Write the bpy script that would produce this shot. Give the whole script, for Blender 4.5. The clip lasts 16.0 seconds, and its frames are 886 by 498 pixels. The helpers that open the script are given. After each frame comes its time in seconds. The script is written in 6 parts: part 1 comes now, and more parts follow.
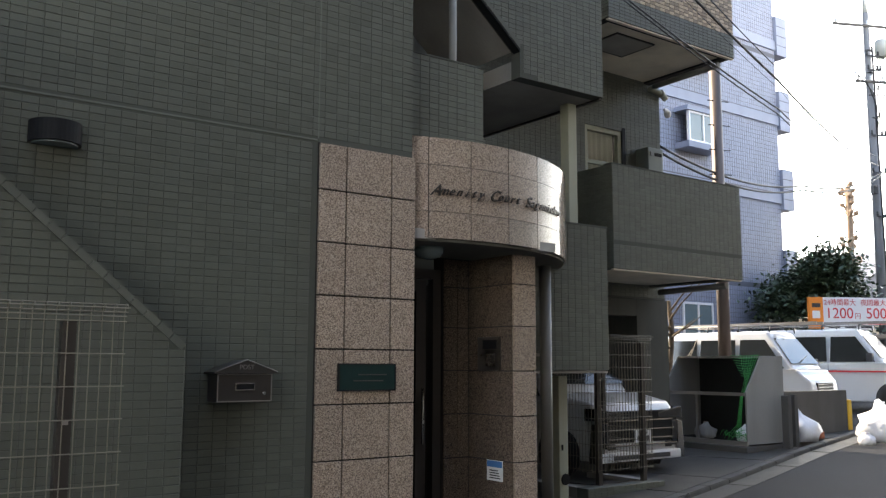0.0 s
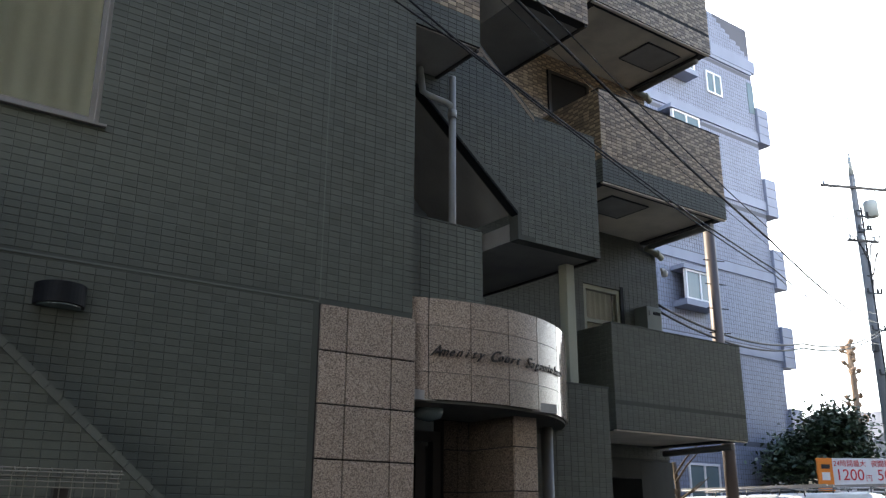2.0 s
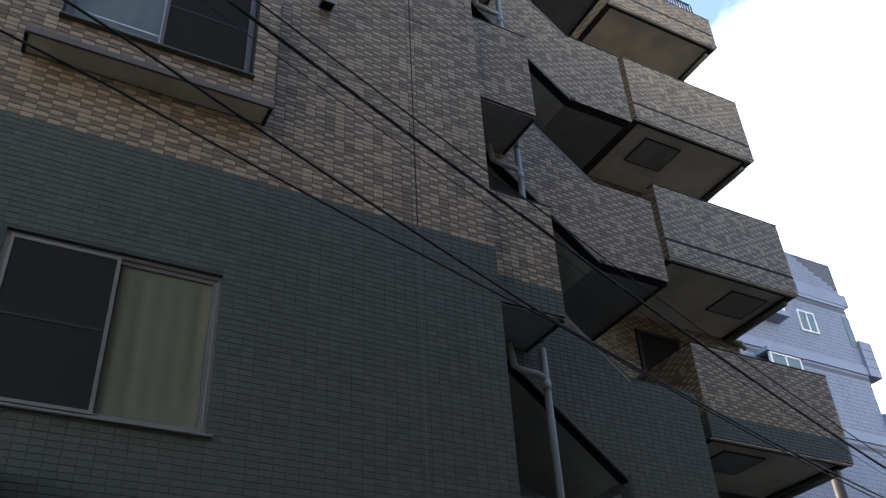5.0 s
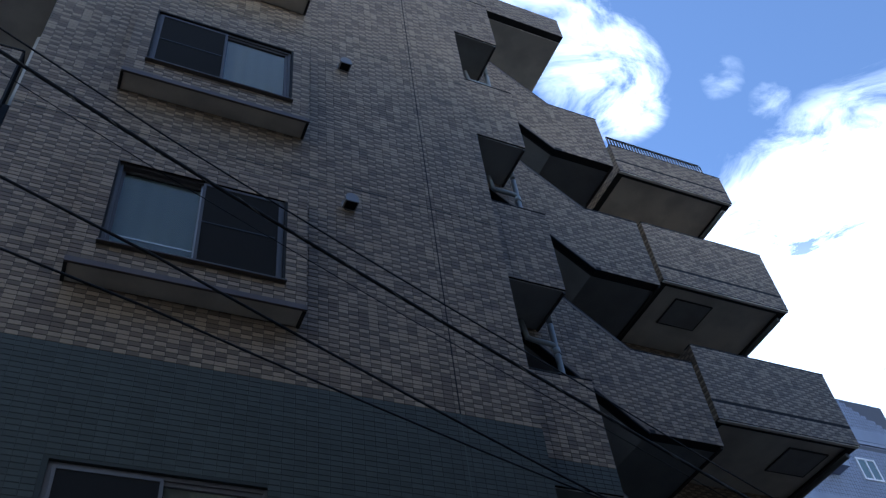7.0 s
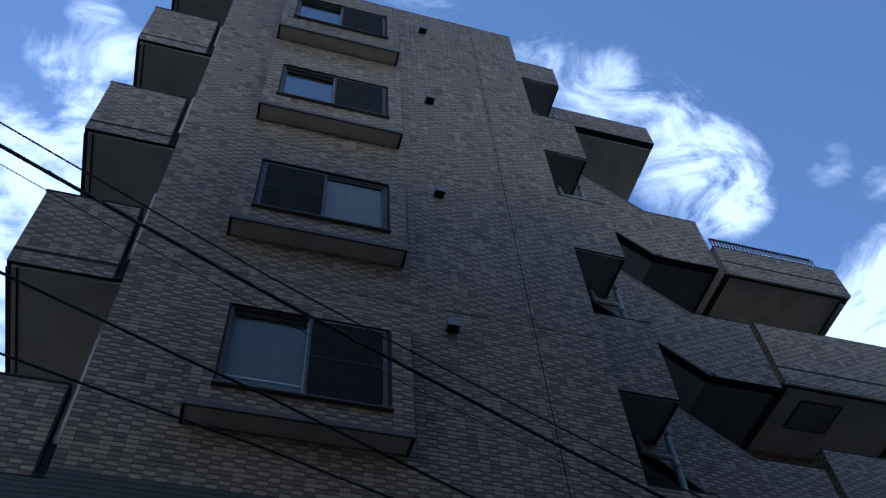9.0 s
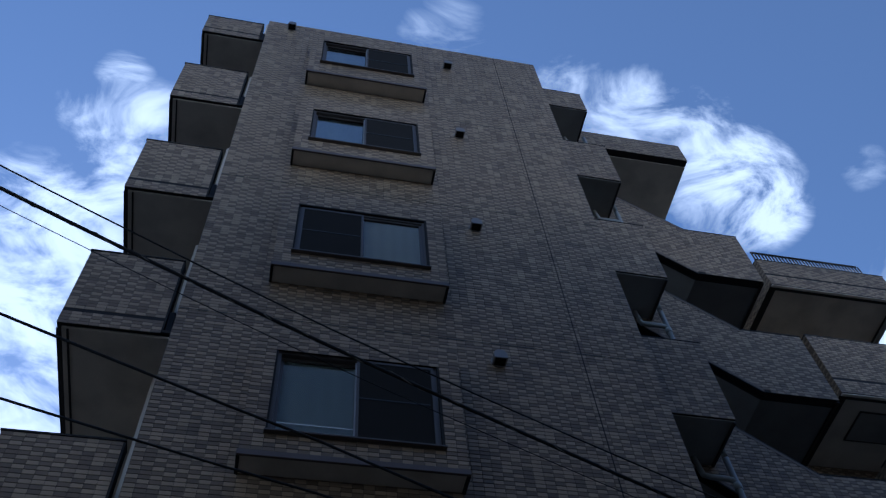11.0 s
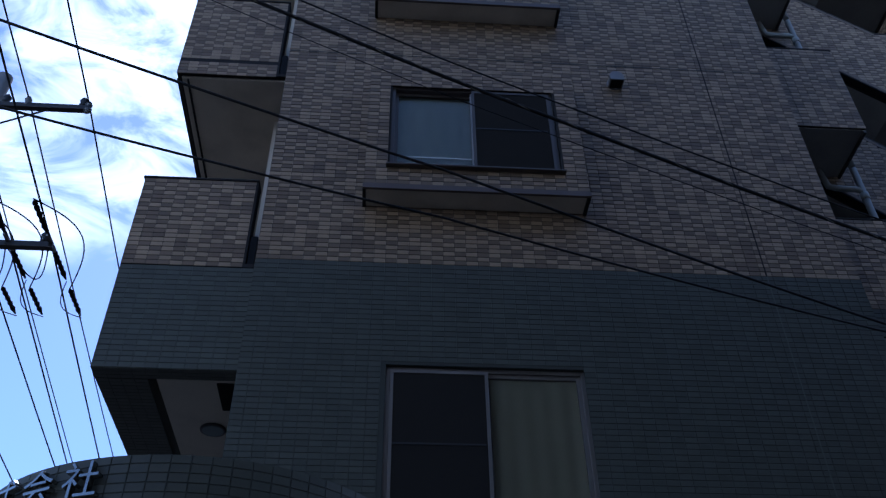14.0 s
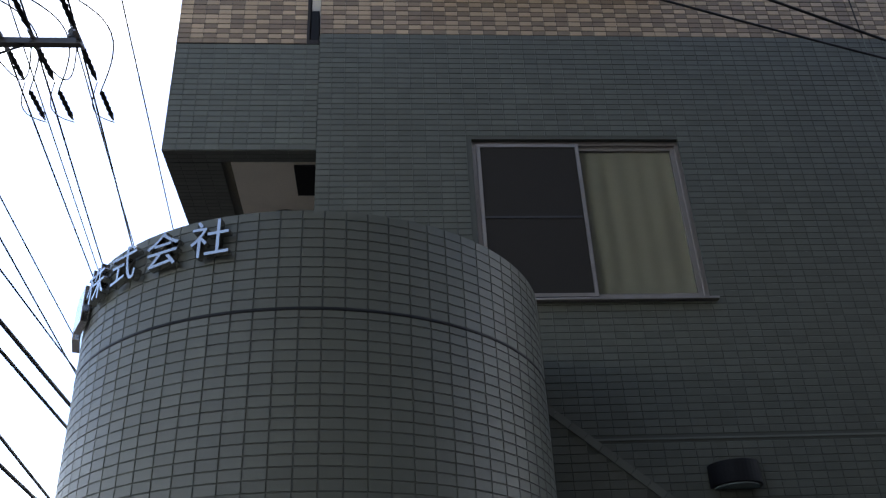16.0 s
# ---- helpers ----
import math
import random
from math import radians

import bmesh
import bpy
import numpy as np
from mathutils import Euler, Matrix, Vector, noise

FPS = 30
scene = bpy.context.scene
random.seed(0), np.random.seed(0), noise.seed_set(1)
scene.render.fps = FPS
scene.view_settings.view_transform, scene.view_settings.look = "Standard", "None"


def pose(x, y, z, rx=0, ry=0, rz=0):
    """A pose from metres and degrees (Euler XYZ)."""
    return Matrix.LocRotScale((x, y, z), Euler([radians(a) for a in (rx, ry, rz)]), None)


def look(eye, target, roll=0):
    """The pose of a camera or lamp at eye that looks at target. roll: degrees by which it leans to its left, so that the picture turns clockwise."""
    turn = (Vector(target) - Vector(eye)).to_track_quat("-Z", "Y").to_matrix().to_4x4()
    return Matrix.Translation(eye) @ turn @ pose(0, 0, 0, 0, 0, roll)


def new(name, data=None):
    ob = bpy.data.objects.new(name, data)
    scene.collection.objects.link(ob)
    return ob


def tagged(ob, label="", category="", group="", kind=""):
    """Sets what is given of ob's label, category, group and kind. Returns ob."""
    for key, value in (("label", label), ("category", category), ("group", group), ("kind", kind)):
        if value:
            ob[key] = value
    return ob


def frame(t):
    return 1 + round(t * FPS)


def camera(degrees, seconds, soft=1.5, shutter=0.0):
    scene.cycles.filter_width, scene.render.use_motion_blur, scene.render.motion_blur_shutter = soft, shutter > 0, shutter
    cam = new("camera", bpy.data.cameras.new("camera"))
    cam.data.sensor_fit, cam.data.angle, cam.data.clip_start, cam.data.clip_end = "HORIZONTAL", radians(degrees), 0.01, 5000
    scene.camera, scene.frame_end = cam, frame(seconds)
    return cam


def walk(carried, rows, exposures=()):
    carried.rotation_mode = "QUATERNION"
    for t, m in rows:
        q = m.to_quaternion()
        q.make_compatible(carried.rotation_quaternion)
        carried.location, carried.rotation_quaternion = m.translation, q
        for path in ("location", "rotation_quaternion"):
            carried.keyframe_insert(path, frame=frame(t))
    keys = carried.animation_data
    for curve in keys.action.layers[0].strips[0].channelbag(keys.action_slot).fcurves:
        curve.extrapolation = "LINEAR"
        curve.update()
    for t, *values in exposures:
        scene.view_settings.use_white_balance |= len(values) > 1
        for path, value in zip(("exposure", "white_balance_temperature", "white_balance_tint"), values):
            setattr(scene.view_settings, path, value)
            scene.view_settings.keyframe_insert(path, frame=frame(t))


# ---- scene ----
cam = camera(53.0, 16.0, soft=1.3)
PATH = [
    (0, (-0.142, -5.78, 1.615), (1.03, -4.18, 1.873), 0.2),
    (0.5, (-0.139, -5.783, 1.614), (1.031, -4.194, 1.939), -0.1),
    (1, (-0.146, -5.791, 1.635), (1.021, -4.216, 2.034), -0.3),
    (1.5, (-0.149, -5.799, 1.64), (1.0, -4.238, 2.135), -0.2),
    (2, (-0.166, -5.807, 1.64), (0.961, -4.268, 2.241), 0.2),
    (2.5, (-0.168, -5.803, 1.633), (0.94, -4.298, 2.346), 0.1),
    (3, (-0.16, -5.807, 1.65), (0.936, -4.339, 2.451), -1.1),
    (3.5, (-0.169, -5.813, 1.64), (0.876, -4.353, 2.519), -1.5),
    (4, (-0.194, -5.831, 1.651), (0.764, -4.356, 2.603), -0.8),
    (4.5, (-0.192, -5.843, 1.646), (0.697, -4.397, 2.703), -1.4),
    (5, (-0.206, -5.836, 1.672), (0.618, -4.421, 2.821), -3.4),
    (5.2, (-0.196, -5.852, 1.662), (0.597, -4.449, 2.847), -4.0),
    (7.3, (-0.29, -5.803, 1.794), (0.361, -4.628, 3.275), -8.8),
    (7.5, (-0.24, -5.879, 1.753), (0.381, -4.712, 3.254), -8.5),
    (8, (-0.22, -5.881, 1.741), (0.326, -4.746, 3.294), -7.2),
    (8.5, (-0.241, -5.932, 1.757), (0.224, -4.809, 3.345), -6.0),
    (9, (-0.24, -5.913, 1.756), (0.157, -4.831, 3.391), -5.6),
    (9.5, (-0.274, -5.907, 1.777), (0.077, -4.865, 3.448), -5.8),
    (9.7, (-0.277, -5.9, 1.769), (0.058, -4.871, 3.451), -6.1),
    (11.8, (-0.301, -5.931, 1.79), (-0.014, -4.865, 3.458), -6.1),
    (12, (-0.265, -5.908, 1.78), (0.007, -4.816, 3.433), -5.6),
    (12.5, (-0.31, -5.9, 1.774), (-0.052, -4.713, 3.363), -4.5),
    (13, (-0.364, -5.901, 1.77), (-0.138, -4.612, 3.282), -2.7),
    (13.5, (-0.374, -5.878, 1.757), (-0.2, -4.48, 3.176), -1.4),
    (14, (-0.363, -5.845, 1.74), (-0.245, -4.333, 3.044), -0.8),
    (14.5, (-0.423, -5.736, 1.733), (-0.343, -4.143, 2.939), -1.2),
    (15, (-0.473, -5.566, 1.721), (-0.368, -3.927, 2.862), -2.2),
    (15.5, (-0.707, -5.406, 1.662), (-0.507, -3.732, 2.738), -2.4),
    (16, (-1.052, -5.286, 1.641), (-0.908, -3.551, 2.626), -2.8),
]
EXPOSURE = [(0, 1.82, 8500, 11), (1.5, 1.6, 7900, 10), (2.5, 0.8, 7400, 10), (3.5, 0.2, 7200, 10), (5, 0.5, 7000, 10), (7.5, -0.8, 5150, 10), (9, -1.1, 5100, 10), (12.5, -1.35, 5300, 13), (14, -0.78, 5200, 16), (15, -0.18, 5200, 18), (15.5, 0.52, 5500, 17), (16, 0.68, 7100, 14)]
walk(cam, [(t, look(eye, target, roll)) for t, eye, target, roll in PATH], EXPOSURE)

# ---- world, sun, exposure ----
SUN_AZ, SUN_EL = radians(-16), radians(42)      # behind the block, from +y towards +x
world = bpy.data.worlds.new("sky")
scene.world = world
world.use_nodes = True
wn, wl = world.node_tree.nodes, world.node_tree.links
sky = wn.new("ShaderNodeTexSky")
sky.sky_type = 'NISHITA'
sky.sun_disc = False
sky.sun_elevation, sky.sun_rotation = SUN_EL, SUN_AZ
sky.air_density, sky.dust_density, sky.ozone_density = 1.0, 0.08, 4.0
wco = wn.new("ShaderNodeTexCoord")
wmap = wn.new("ShaderNodeMapping")
wmap.inputs["Scale"].default_value = (1.0, 2.2, 3.0)
wmap.inputs["Rotation"].default_value = (0.2, 0.3, 0.5)
wnoise = wn.new("ShaderNodeTexNoise")
wnoise.inputs["Scale"].default_value = 6.0
wnoise.inputs["Detail"].default_value = 9
wnoise.inputs["Roughness"].default_value = 0.62
wnoise.inputs["Distortion"].default_value = 0.9
wramp = wn.new("ShaderNodeValToRGB")
wramp.color_ramp.elements[0].position, wramp.color_ramp.elements[1].position = 0.10, 1.15
wramp.color_ramp.interpolation = 'EASE'
wramp.color_ramp.elements[1].color = (0.62, 0.62, 0.62, 1)
wmix = wn.new("ShaderNodeMix")
wmix.data_type = 'RGBA'
wmix.inputs[7].default_value = (11.5, 12.2, 13.2, 1)
wsep = wn.new("ShaderNodeSeparateXYZ")
whaze = wn.new("ShaderNodeMapRange")           # haze and cloud thicken towards the horizon
whaze.inputs[1].default_value, whaze.inputs[2].default_value = 0.32, 0.05
whaze.inputs[3].default_value, whaze.inputs[4].default_value = 0.025, 0.85
wmax = wn.new("ShaderNodeMath")
wmax.operation = 'MAXIMUM'
wl.new(wco.outputs["Generated"], wmap.inputs["Vector"])
wl.new(wmap.outputs[0], wnoise.inputs["Vector"])
CLOUDS = [  # compass angle from +y, elevation, radius in degrees, weight
    (49.1, 54.6, 2.6, 1.5),
    (50.8, 52.2, 1.6, 1.3),
    (47.4, 57.7, 2.4, 1.2),
    (43.0, 61.5, 2.2, 1.0),
    (48.1, 59.7, 1.4, 0.8),
    (37.8, 64.0, 2.0, 0.8),
    (59.8, 50.8, 1.0, 0.6),
    (70.0, 35.0, 5, 4),
    (21.2, 70.2, 2, 0.6),
    (-28.6, 60.6, 1.3, 0.95),
    (-25.7, 59.4, 1.2, 1.05),
    (-27.1, 63.2, 1.2, 0.9),
    (-22.2, 61.9, 1.6, 1.1),
    (-22.2, 58.8, 2, 1.1),
    (-24.9, 50.9, 4.5, 1.3),
    (-26.0, 54.3, 2.5, 0.9),
    (-18.8, 43.5, 3, 1.2),
    (-27.5, 49.7, 4, 1.1),
    (-22.4, 41.9, 3, 1.1),
    (50.0, 54.6, 2.0, 0.8),
    (44.8, 60.5, 2, 0.8),
    (57.0, 36.0, 3.5, 4),
    (62.0, 48.0, 0.9, 0.55),
    (64.0, 45.0, 0.9, 0.6),
    (50.0, 27.0, 10, 5),
    (63.0, 24.0, 12, 5),
    (-33.0, 40.0, 3.5, 1.0),
    (-27.0, 40.5, 3.0, 1.1),
]
total = None
for turn, rise, wide, weight in CLOUDS:                # where the wisps gather
    dot = wn.new("ShaderNodeVectorMath")
    dot.operation = 'DOT_PRODUCT'
    dot.inputs[1].default_value = (math.sin(radians(turn)) * math.cos(radians(rise)), math.cos(radians(turn)) * math.cos(radians(rise)), math.sin(radians(rise)))
    wl.new(wco.outputs["Generated"], dot.inputs[0])
    near = wn.new("ShaderNodeMapRange")
    near.interpolation_type = 'SMOOTHSTEP'
    near.inputs[1].default_value, near.inputs[2].default_value = math.cos(radians(wide * 2.1)), 1.0
    near.inputs[3].default_value, near.inputs[4].default_value = 0.0, weight
    wl.new(dot.outputs["Value"], near.inputs[0])
    plus = wn.new("ShaderNodeMath")
    plus.operation = 'MAXIMUM'
    plus.inputs[1].default_value = 0.0
    if total is not None:
        wl.new(total, plus.inputs[1])
    wl.new(near.outputs[0], plus.inputs[0])
    total = plus.outputs[0]
wisp = wn.new("ShaderNodeMapRange")
wisp.inputs[1].default_value, wisp.inputs[2].default_value = 0.34, 0.68
wisp.inputs[3].default_value, wisp.inputs[4].default_value = 0.12, 1.1
gather = wn.new("ShaderNodeMath")
gather.operation = 'MULTIPLY'
wl.new(wnoise.outputs[0], wisp.inputs[0])
wl.new(wisp.outputs[0], gather.inputs[0])
wl.new(total, gather.inputs[1])
wl.new(gather.outputs[0], wramp.inputs[0])
wl.new(wco.outputs["Generated"], wsep.inputs[0])
wl.new(wsep.outputs["Z"], whaze.inputs[0])
wl.new(wramp.outputs[0], wmax.inputs[0])
wl.new(whaze.outputs[0], wmax.inputs[1])
wl.new(wmax.outputs[0], wmix.inputs[0])
wl.new(sky.outputs[0], wmix.inputs[6])
wl.new(wmix.outputs[2], wn["Background"].inputs[0])
wn["Background"].inputs[1].default_value = 0.29
sun = new("sun", bpy.data.lights.new("sun", 'SUN'))
sun.data.energy, sun.data.angle, sun.data.color = 3.5, radians(0.53), (1.0, 0.95, 0.87)
sun.matrix_world = look(Vector((math.sin(SUN_AZ) * math.cos(SUN_EL), math.cos(SUN_AZ) * math.cos(SUN_EL), math.sin(SUN_EL))) * 60, (0, 0, 0))

# ---- materials ----
def material(name, color, rough=0.6, metal=0.0, var=0.12, scale=6.0, grain=60.0, bump=0.15, island=0.0, spec=0.5, stain=0.0):
    """A plain surface with variation at two scales, a fine bump and, for pieces, a tone of their own."""
    m = bpy.data.materials.new(name)
    m.use_nodes = True
    n, l = m.node_tree.nodes, m.node_tree.links
    b = n["Principled BSDF"]
    b.inputs["Metallic"].default_value = metal
    b.inputs["Specular IOR Level"].default_value = spec
    co = n.new("ShaderNodeTexCoord")
    n1, n2 = n.new("ShaderNodeTexNoise"), n.new("ShaderNodeTexNoise")
    n1.inputs["Scale"].default_value, n2.inputs["Scale"].default_value = scale, grain
    n1.inputs["Detail"].default_value, n2.inputs["Detail"].default_value = 5, 4
    geo = n.new("ShaderNodeNewGeometry")
    l.new(geo.outputs["Position"], n1.inputs["Vector"])
    l.new(geo.outputs["Position"], n2.inputs["Vector"])
    mix = n.new("ShaderNodeMath"); mix.operation = 'MULTIPLY_ADD'
    mix.inputs[1].default_value, mix.inputs[2].default_value = 0.6, 0.2
    l.new(n1.outputs[0], mix.inputs[0])
    add = n.new("ShaderNodeMath"); add.operation = 'MULTIPLY_ADD'
    add.inputs[1].default_value = 0.4
    l.new(n2.outputs[0], add.inputs[0]); l.new(mix.outputs[0], add.inputs[2])
    val = n.new("ShaderNodeMapRange")
    val.inputs[1].default_value, val.inputs[2].default_value = 0.35, 1.05
    val.inputs[3].default_value, val.inputs[4].default_value = 1 - var, 1 + var
    l.new(add.outputs[0], val.inputs[0])
    tone = val.outputs[0]
    if island:
        isl = n.new("ShaderNodeMapRange")
        isl.inputs[3].default_value, isl.inputs[4].default_value = 1 - island, 1 + island
        l.new(geo.outputs["Random Per Island"], isl.inputs[0])
        mul = n.new("ShaderNodeMath"); mul.operation = 'MULTIPLY'
        l.new(tone, mul.inputs[0]); l.new(isl.outputs[0], mul.inputs[1])
        oi = n.new("ShaderNodeObjectInfo")
        ob_r = n.new("ShaderNodeMapRange")
        ob_r.inputs[3].default_value, ob_r.inputs[4].default_value = 1 - island * 0.6, 1 + island * 0.6
        l.new(oi.outputs["Random"], ob_r.inputs[0])
        mul2 = n.new("ShaderNodeMath"); mul2.operation = 'MULTIPLY'
        l.new(mul.outputs[0], mul2.inputs[0]); l.new(ob_r.outputs[0], mul2.inputs[1])
        tone = mul2.outputs[0]
    if stain:
        st = n.new("ShaderNodeTexNoise")
        st.inputs["Scale"].default_value, st.inputs["Detail"].default_value = 1.3, 6
        smap = n.new("ShaderNodeMapping"); smap.inputs["Scale"].default_value = (1.6, 1.6, 0.22)
        l.new(geo.outputs["Position"], smap.inputs["Vector"]); l.new(smap.outputs[0], st.inputs["Vector"])
        sr = n.new("ShaderNodeMapRange")
        sr.inputs[1].default_value, sr.inputs[2].default_value = 0.42, 0.68
        sr.inputs[3].default_value, sr.inputs[4].default_value = 1.0, 1 - stain
        l.new(st.outputs[0], sr.inputs[0])
        mul3 = n.new("ShaderNodeMath"); mul3.operation = 'MULTIPLY'
        l.new(tone, mul3.inputs[0]); l.new(sr.outputs[0], mul3.inputs[1])
        tone = mul3.outputs[0]
    vm = n.new("ShaderNodeVectorMath"); vm.operation = 'SCALE'
    vm.inputs[0].default_value = color
    l.new(tone, vm.inputs["Scale"])
    l.new(vm.outputs[0], b.inputs["Base Color"])
    rr = n.new("ShaderNodeMapRange")
    rr.inputs[3].default_value, rr.inputs[4].default_value = max(rough - 0.1, 0.02), min(rough + 0.1, 1)
    l.new(n1.outputs[0], rr.inputs[0]); l.new(rr.outputs[0], b.inputs["Roughness"])
    if bump:
        bp = n.new("ShaderNodeBump")
        bp.inputs["Strength"].default_value, bp.inputs["Distance"].default_value = bump, 0.004
        l.new(n2.outputs[0], bp.inputs["Height"]); l.new(bp.outputs[0], b.inputs["Normal"])
    return m


def speckled(name, colors, scale, rough, bump=0.1, island=0.08):
    """Granite: three minerals in grains, with a slow change of tone."""
    m = bpy.data.materials.new(name)
    m.use_nodes = True
    n, l = m.node_tree.nodes, m.node_tree.links
    b = n["Principled BSDF"]
    geo = n.new("ShaderNodeNewGeometry")
    v = n.new("ShaderNodeTexVoronoi"); v.inputs["Scale"].default_value = scale
    nz = n.new("ShaderNodeTexNoise"); nz.inputs["Scale"].default_value, nz.inputs["Detail"].default_value = scale * 0.45, 6
    l.new(geo.outputs["Position"], v.inputs["Vector"]); l.new(geo.outputs["Position"], nz.inputs["Vector"])
    sep = n.new("ShaderNodeSeparateColor"); l.new(v.outputs["Color"], sep.inputs[0])
    mx = n.new("ShaderNodeMath"); mx.operation = 'MULTIPLY_ADD'; mx.inputs[1].default_value = 0.55
    l.new(sep.outputs[0], mx.inputs[0])
    mm = n.new("ShaderNodeMath"); mm.operation = 'MULTIPLY'; mm.inputs[1].default_value = 0.5
    l.new(nz.outputs[0], mm.inputs[0]); l.new(mm.outputs[0], mx.inputs[2])
    r = n.new("ShaderNodeValToRGB")
    e = r.color_ramp.elements
    e[0].position, e[0].color = 0.22, (*colors[0], 1)
    e[1].position, e[1].color = 0.80, (*colors[2], 1)
    k = e.new(0.5); k.color = (*colors[1], 1)
    l.new(mx.outputs[0], r.inputs[0])
    isl = n.new("ShaderNodeObjectInfo")
    mr = n.new("ShaderNodeMapRange"); mr.inputs[3].default_value, mr.inputs[4].default_value = 1 - island, 1 + island
    l.new(isl.outputs["Random"], mr.inputs[0])
    vm = n.new("ShaderNodeVectorMath"); vm.operation = 'SCALE'
    l.new(r.outputs[0], vm.inputs[0]); l.new(mr.outputs[0], vm.inputs["Scale"])
    l.new(vm.outputs[0], b.inputs["Base Color"])
    b.inputs["Roughness"].default_value = rough
    bp = n.new("ShaderNodeBump"); bp.inputs["Strength"].default_value, bp.inputs["Distance"].default_value = bump, 0.002
    l.new(nz.outputs[0], bp.inputs["Height"]); l.new(bp.outputs[0], b.inputs["Normal"])
    return m


def glass(name, tint, gloss=1.0):
    """A thin pane: clear with a mirror coat that grows at grazing angles."""
    m = bpy.data.materials.new(name)
    m.use_nodes = True
    n, l = m.node_tree.nodes, m.node_tree.links
    n.remove(n["Principled BSDF"])
    tr, gl, fr, mx = n.new("ShaderNodeBsdfTransparent"), n.new("ShaderNodeBsdfGlossy"), n.new("ShaderNodeLayerWeight"), n.new("ShaderNodeMixShader")
    tr.inputs[0].default_value = (*tint, 1)
    gl.inputs["Roughness"].default_value = 0.015
    fr.inputs[0].default_value = 0.5
    pw, mr = n.new("ShaderNodeMath"), n.new("ShaderNodeMapRange")
    pw.operation, pw.inputs[1].default_value = 'POWER', 3.2
    mr.inputs[3].default_value, mr.inputs[4].default_value = 0.05 * gloss, 0.9
    l.new(fr.outputs["Facing"], pw.inputs[0]); l.new(pw.outputs[0], mr.inputs[0])
    nz, bp = n.new("ShaderNodeTexNoise"), n.new("ShaderNodeBump")
    nz.inputs["Scale"].default_value = 1.2
    bp.inputs["Strength"].default_value, bp.inputs["Distance"].default_value = 0.04, 0.05
    l.new(nz.outputs[0], bp.inputs["Height"]); l.new(bp.outputs[0], gl.inputs["Normal"])
    l.new(mr.outputs[0], mx.inputs[0]); l.new(tr.outputs[0], mx.inputs[1]); l.new(gl.outputs[0], mx.inputs[2])
    l.new(mx.outputs[0], n["Material Output"].inputs[0])
    return m


GREEN = material("green_tile", (0.096, 0.101, 0.082), 0.46, var=0.08, scale=2.2, grain=90, bump=0.12, island=0.10, spec=0.3, stain=0.05)
BEIGE = material("buff_tile", (0.42, 0.305, 0.19), 0.38, var=0.12, scale=3, grain=110, bump=0.2, island=0.10, spec=0.35, stain=0.10)
BROWN = material("brown_tile", (0.225, 0.16, 0.103), 0.38, var=0.14, scale=3, grain=110, bump=0.2, island=0.13, spec=0.35, stain=0.10)
GROUT = material("dark_grout", (0.064, 0.067, 0.056), 0.9, var=0.2, scale=8, grain=150, bump=0.3)
GROUT_B = material("brown_grout", (0.026, 0.023, 0.021), 0.9, var=0.2, scale=8, grain=150, bump=0.3)
GRANITE = speckled("pink_granite", ((0.075, 0.053, 0.039), (0.275, 0.198, 0.146), (0.49, 0.385, 0.30)), 165, 0.45)
POLISHED = speckled("polished_granite", ((0.085, 0.064, 0.05), (0.28, 0.212, 0.165), (0.50, 0.40, 0.325)), 165, 0.08, 0.015)
HONED = speckled("honed_granite", ((0.09, 0.07, 0.057), (0.25, 0.198, 0.158), (0.43, 0.355, 0.29)), 165, 0.3, 0.03)
# the entrance granite again, with the recess shade put into its colour
SHADEDSTONE = speckled("shaded_polished_granite", ((0.03, 0.022, 0.017), (0.10, 0.073, 0.056), (0.20, 0.155, 0.12)), 165, 0.12, 0.015)
SEALANT = material("pale_sealant", (0.115, 0.12, 0.10), 0.7, var=0.2, scale=5)
COPING = material("coping_tile_glaze", (0.105, 0.108, 0.088), 0.42, var=0.12, scale=4, island=0.12)
JOINT = material("stone_joint", (0.020, 0.015, 0.012), 0.9, var=0.2)
PAINT = material("soffit_paint", (0.74, 0.66, 0.54), 0.8, var=0.10, scale=1.4, grain=40, bump=0.25, stain=0.22)
STAIRPAINT = material("grey_render", (0.33, 0.315, 0.29), 0.85, var=0.14, scale=1.5, grain=45, bump=0.3, stain=0.2)
CREAM = material("cream_paint", (0.33, 0.33, 0.245), 0.6, var=0.1, scale=2, stain=0.2)
PIPEGREY2 = material("grey_rain_pipe", (0.30, 0.30, 0.28), 0.45, var=0.12, scale=3, stain=0.2)
PVC = material("grey_pvc", (0.40, 0.41, 0.38), 0.45, var=0.1, scale=3, stain=0.15)
ALU = material("aluminium", (0.27, 0.245, 0.225), 0.40, 0.6, var=0.08, scale=5, grain=200, bump=0.05)
BRONZE = material("bronze_aluminium", (0.06, 0.052, 0.047), 0.4, 0.6, var=0.1, scale=5, grain=200, bump=0.05)
STEEL = material("stainless_steel", (0.50, 0.49, 0.47), 0.26, 1.0, var=0.08, scale=4, grain=300, bump=0.03)
BLACK = material("black_metal", (0.010, 0.010, 0.011), 0.6, 0.0, spec=0.15, var=0.15, scale=6)
# near-black: the shade of interiors is put into the colour
INTERIOR_SHADE = material("shaded_interior", (0.018, 0.018, 0.018), 0.9, var=0.15, spec=0.1)
DARKRENDER = material("dark_render", (0.105, 0.105, 0.092), 0.85, var=0.15, scale=1.5, grain=45, bump=0.3, stain=0.25, spec=0.2)
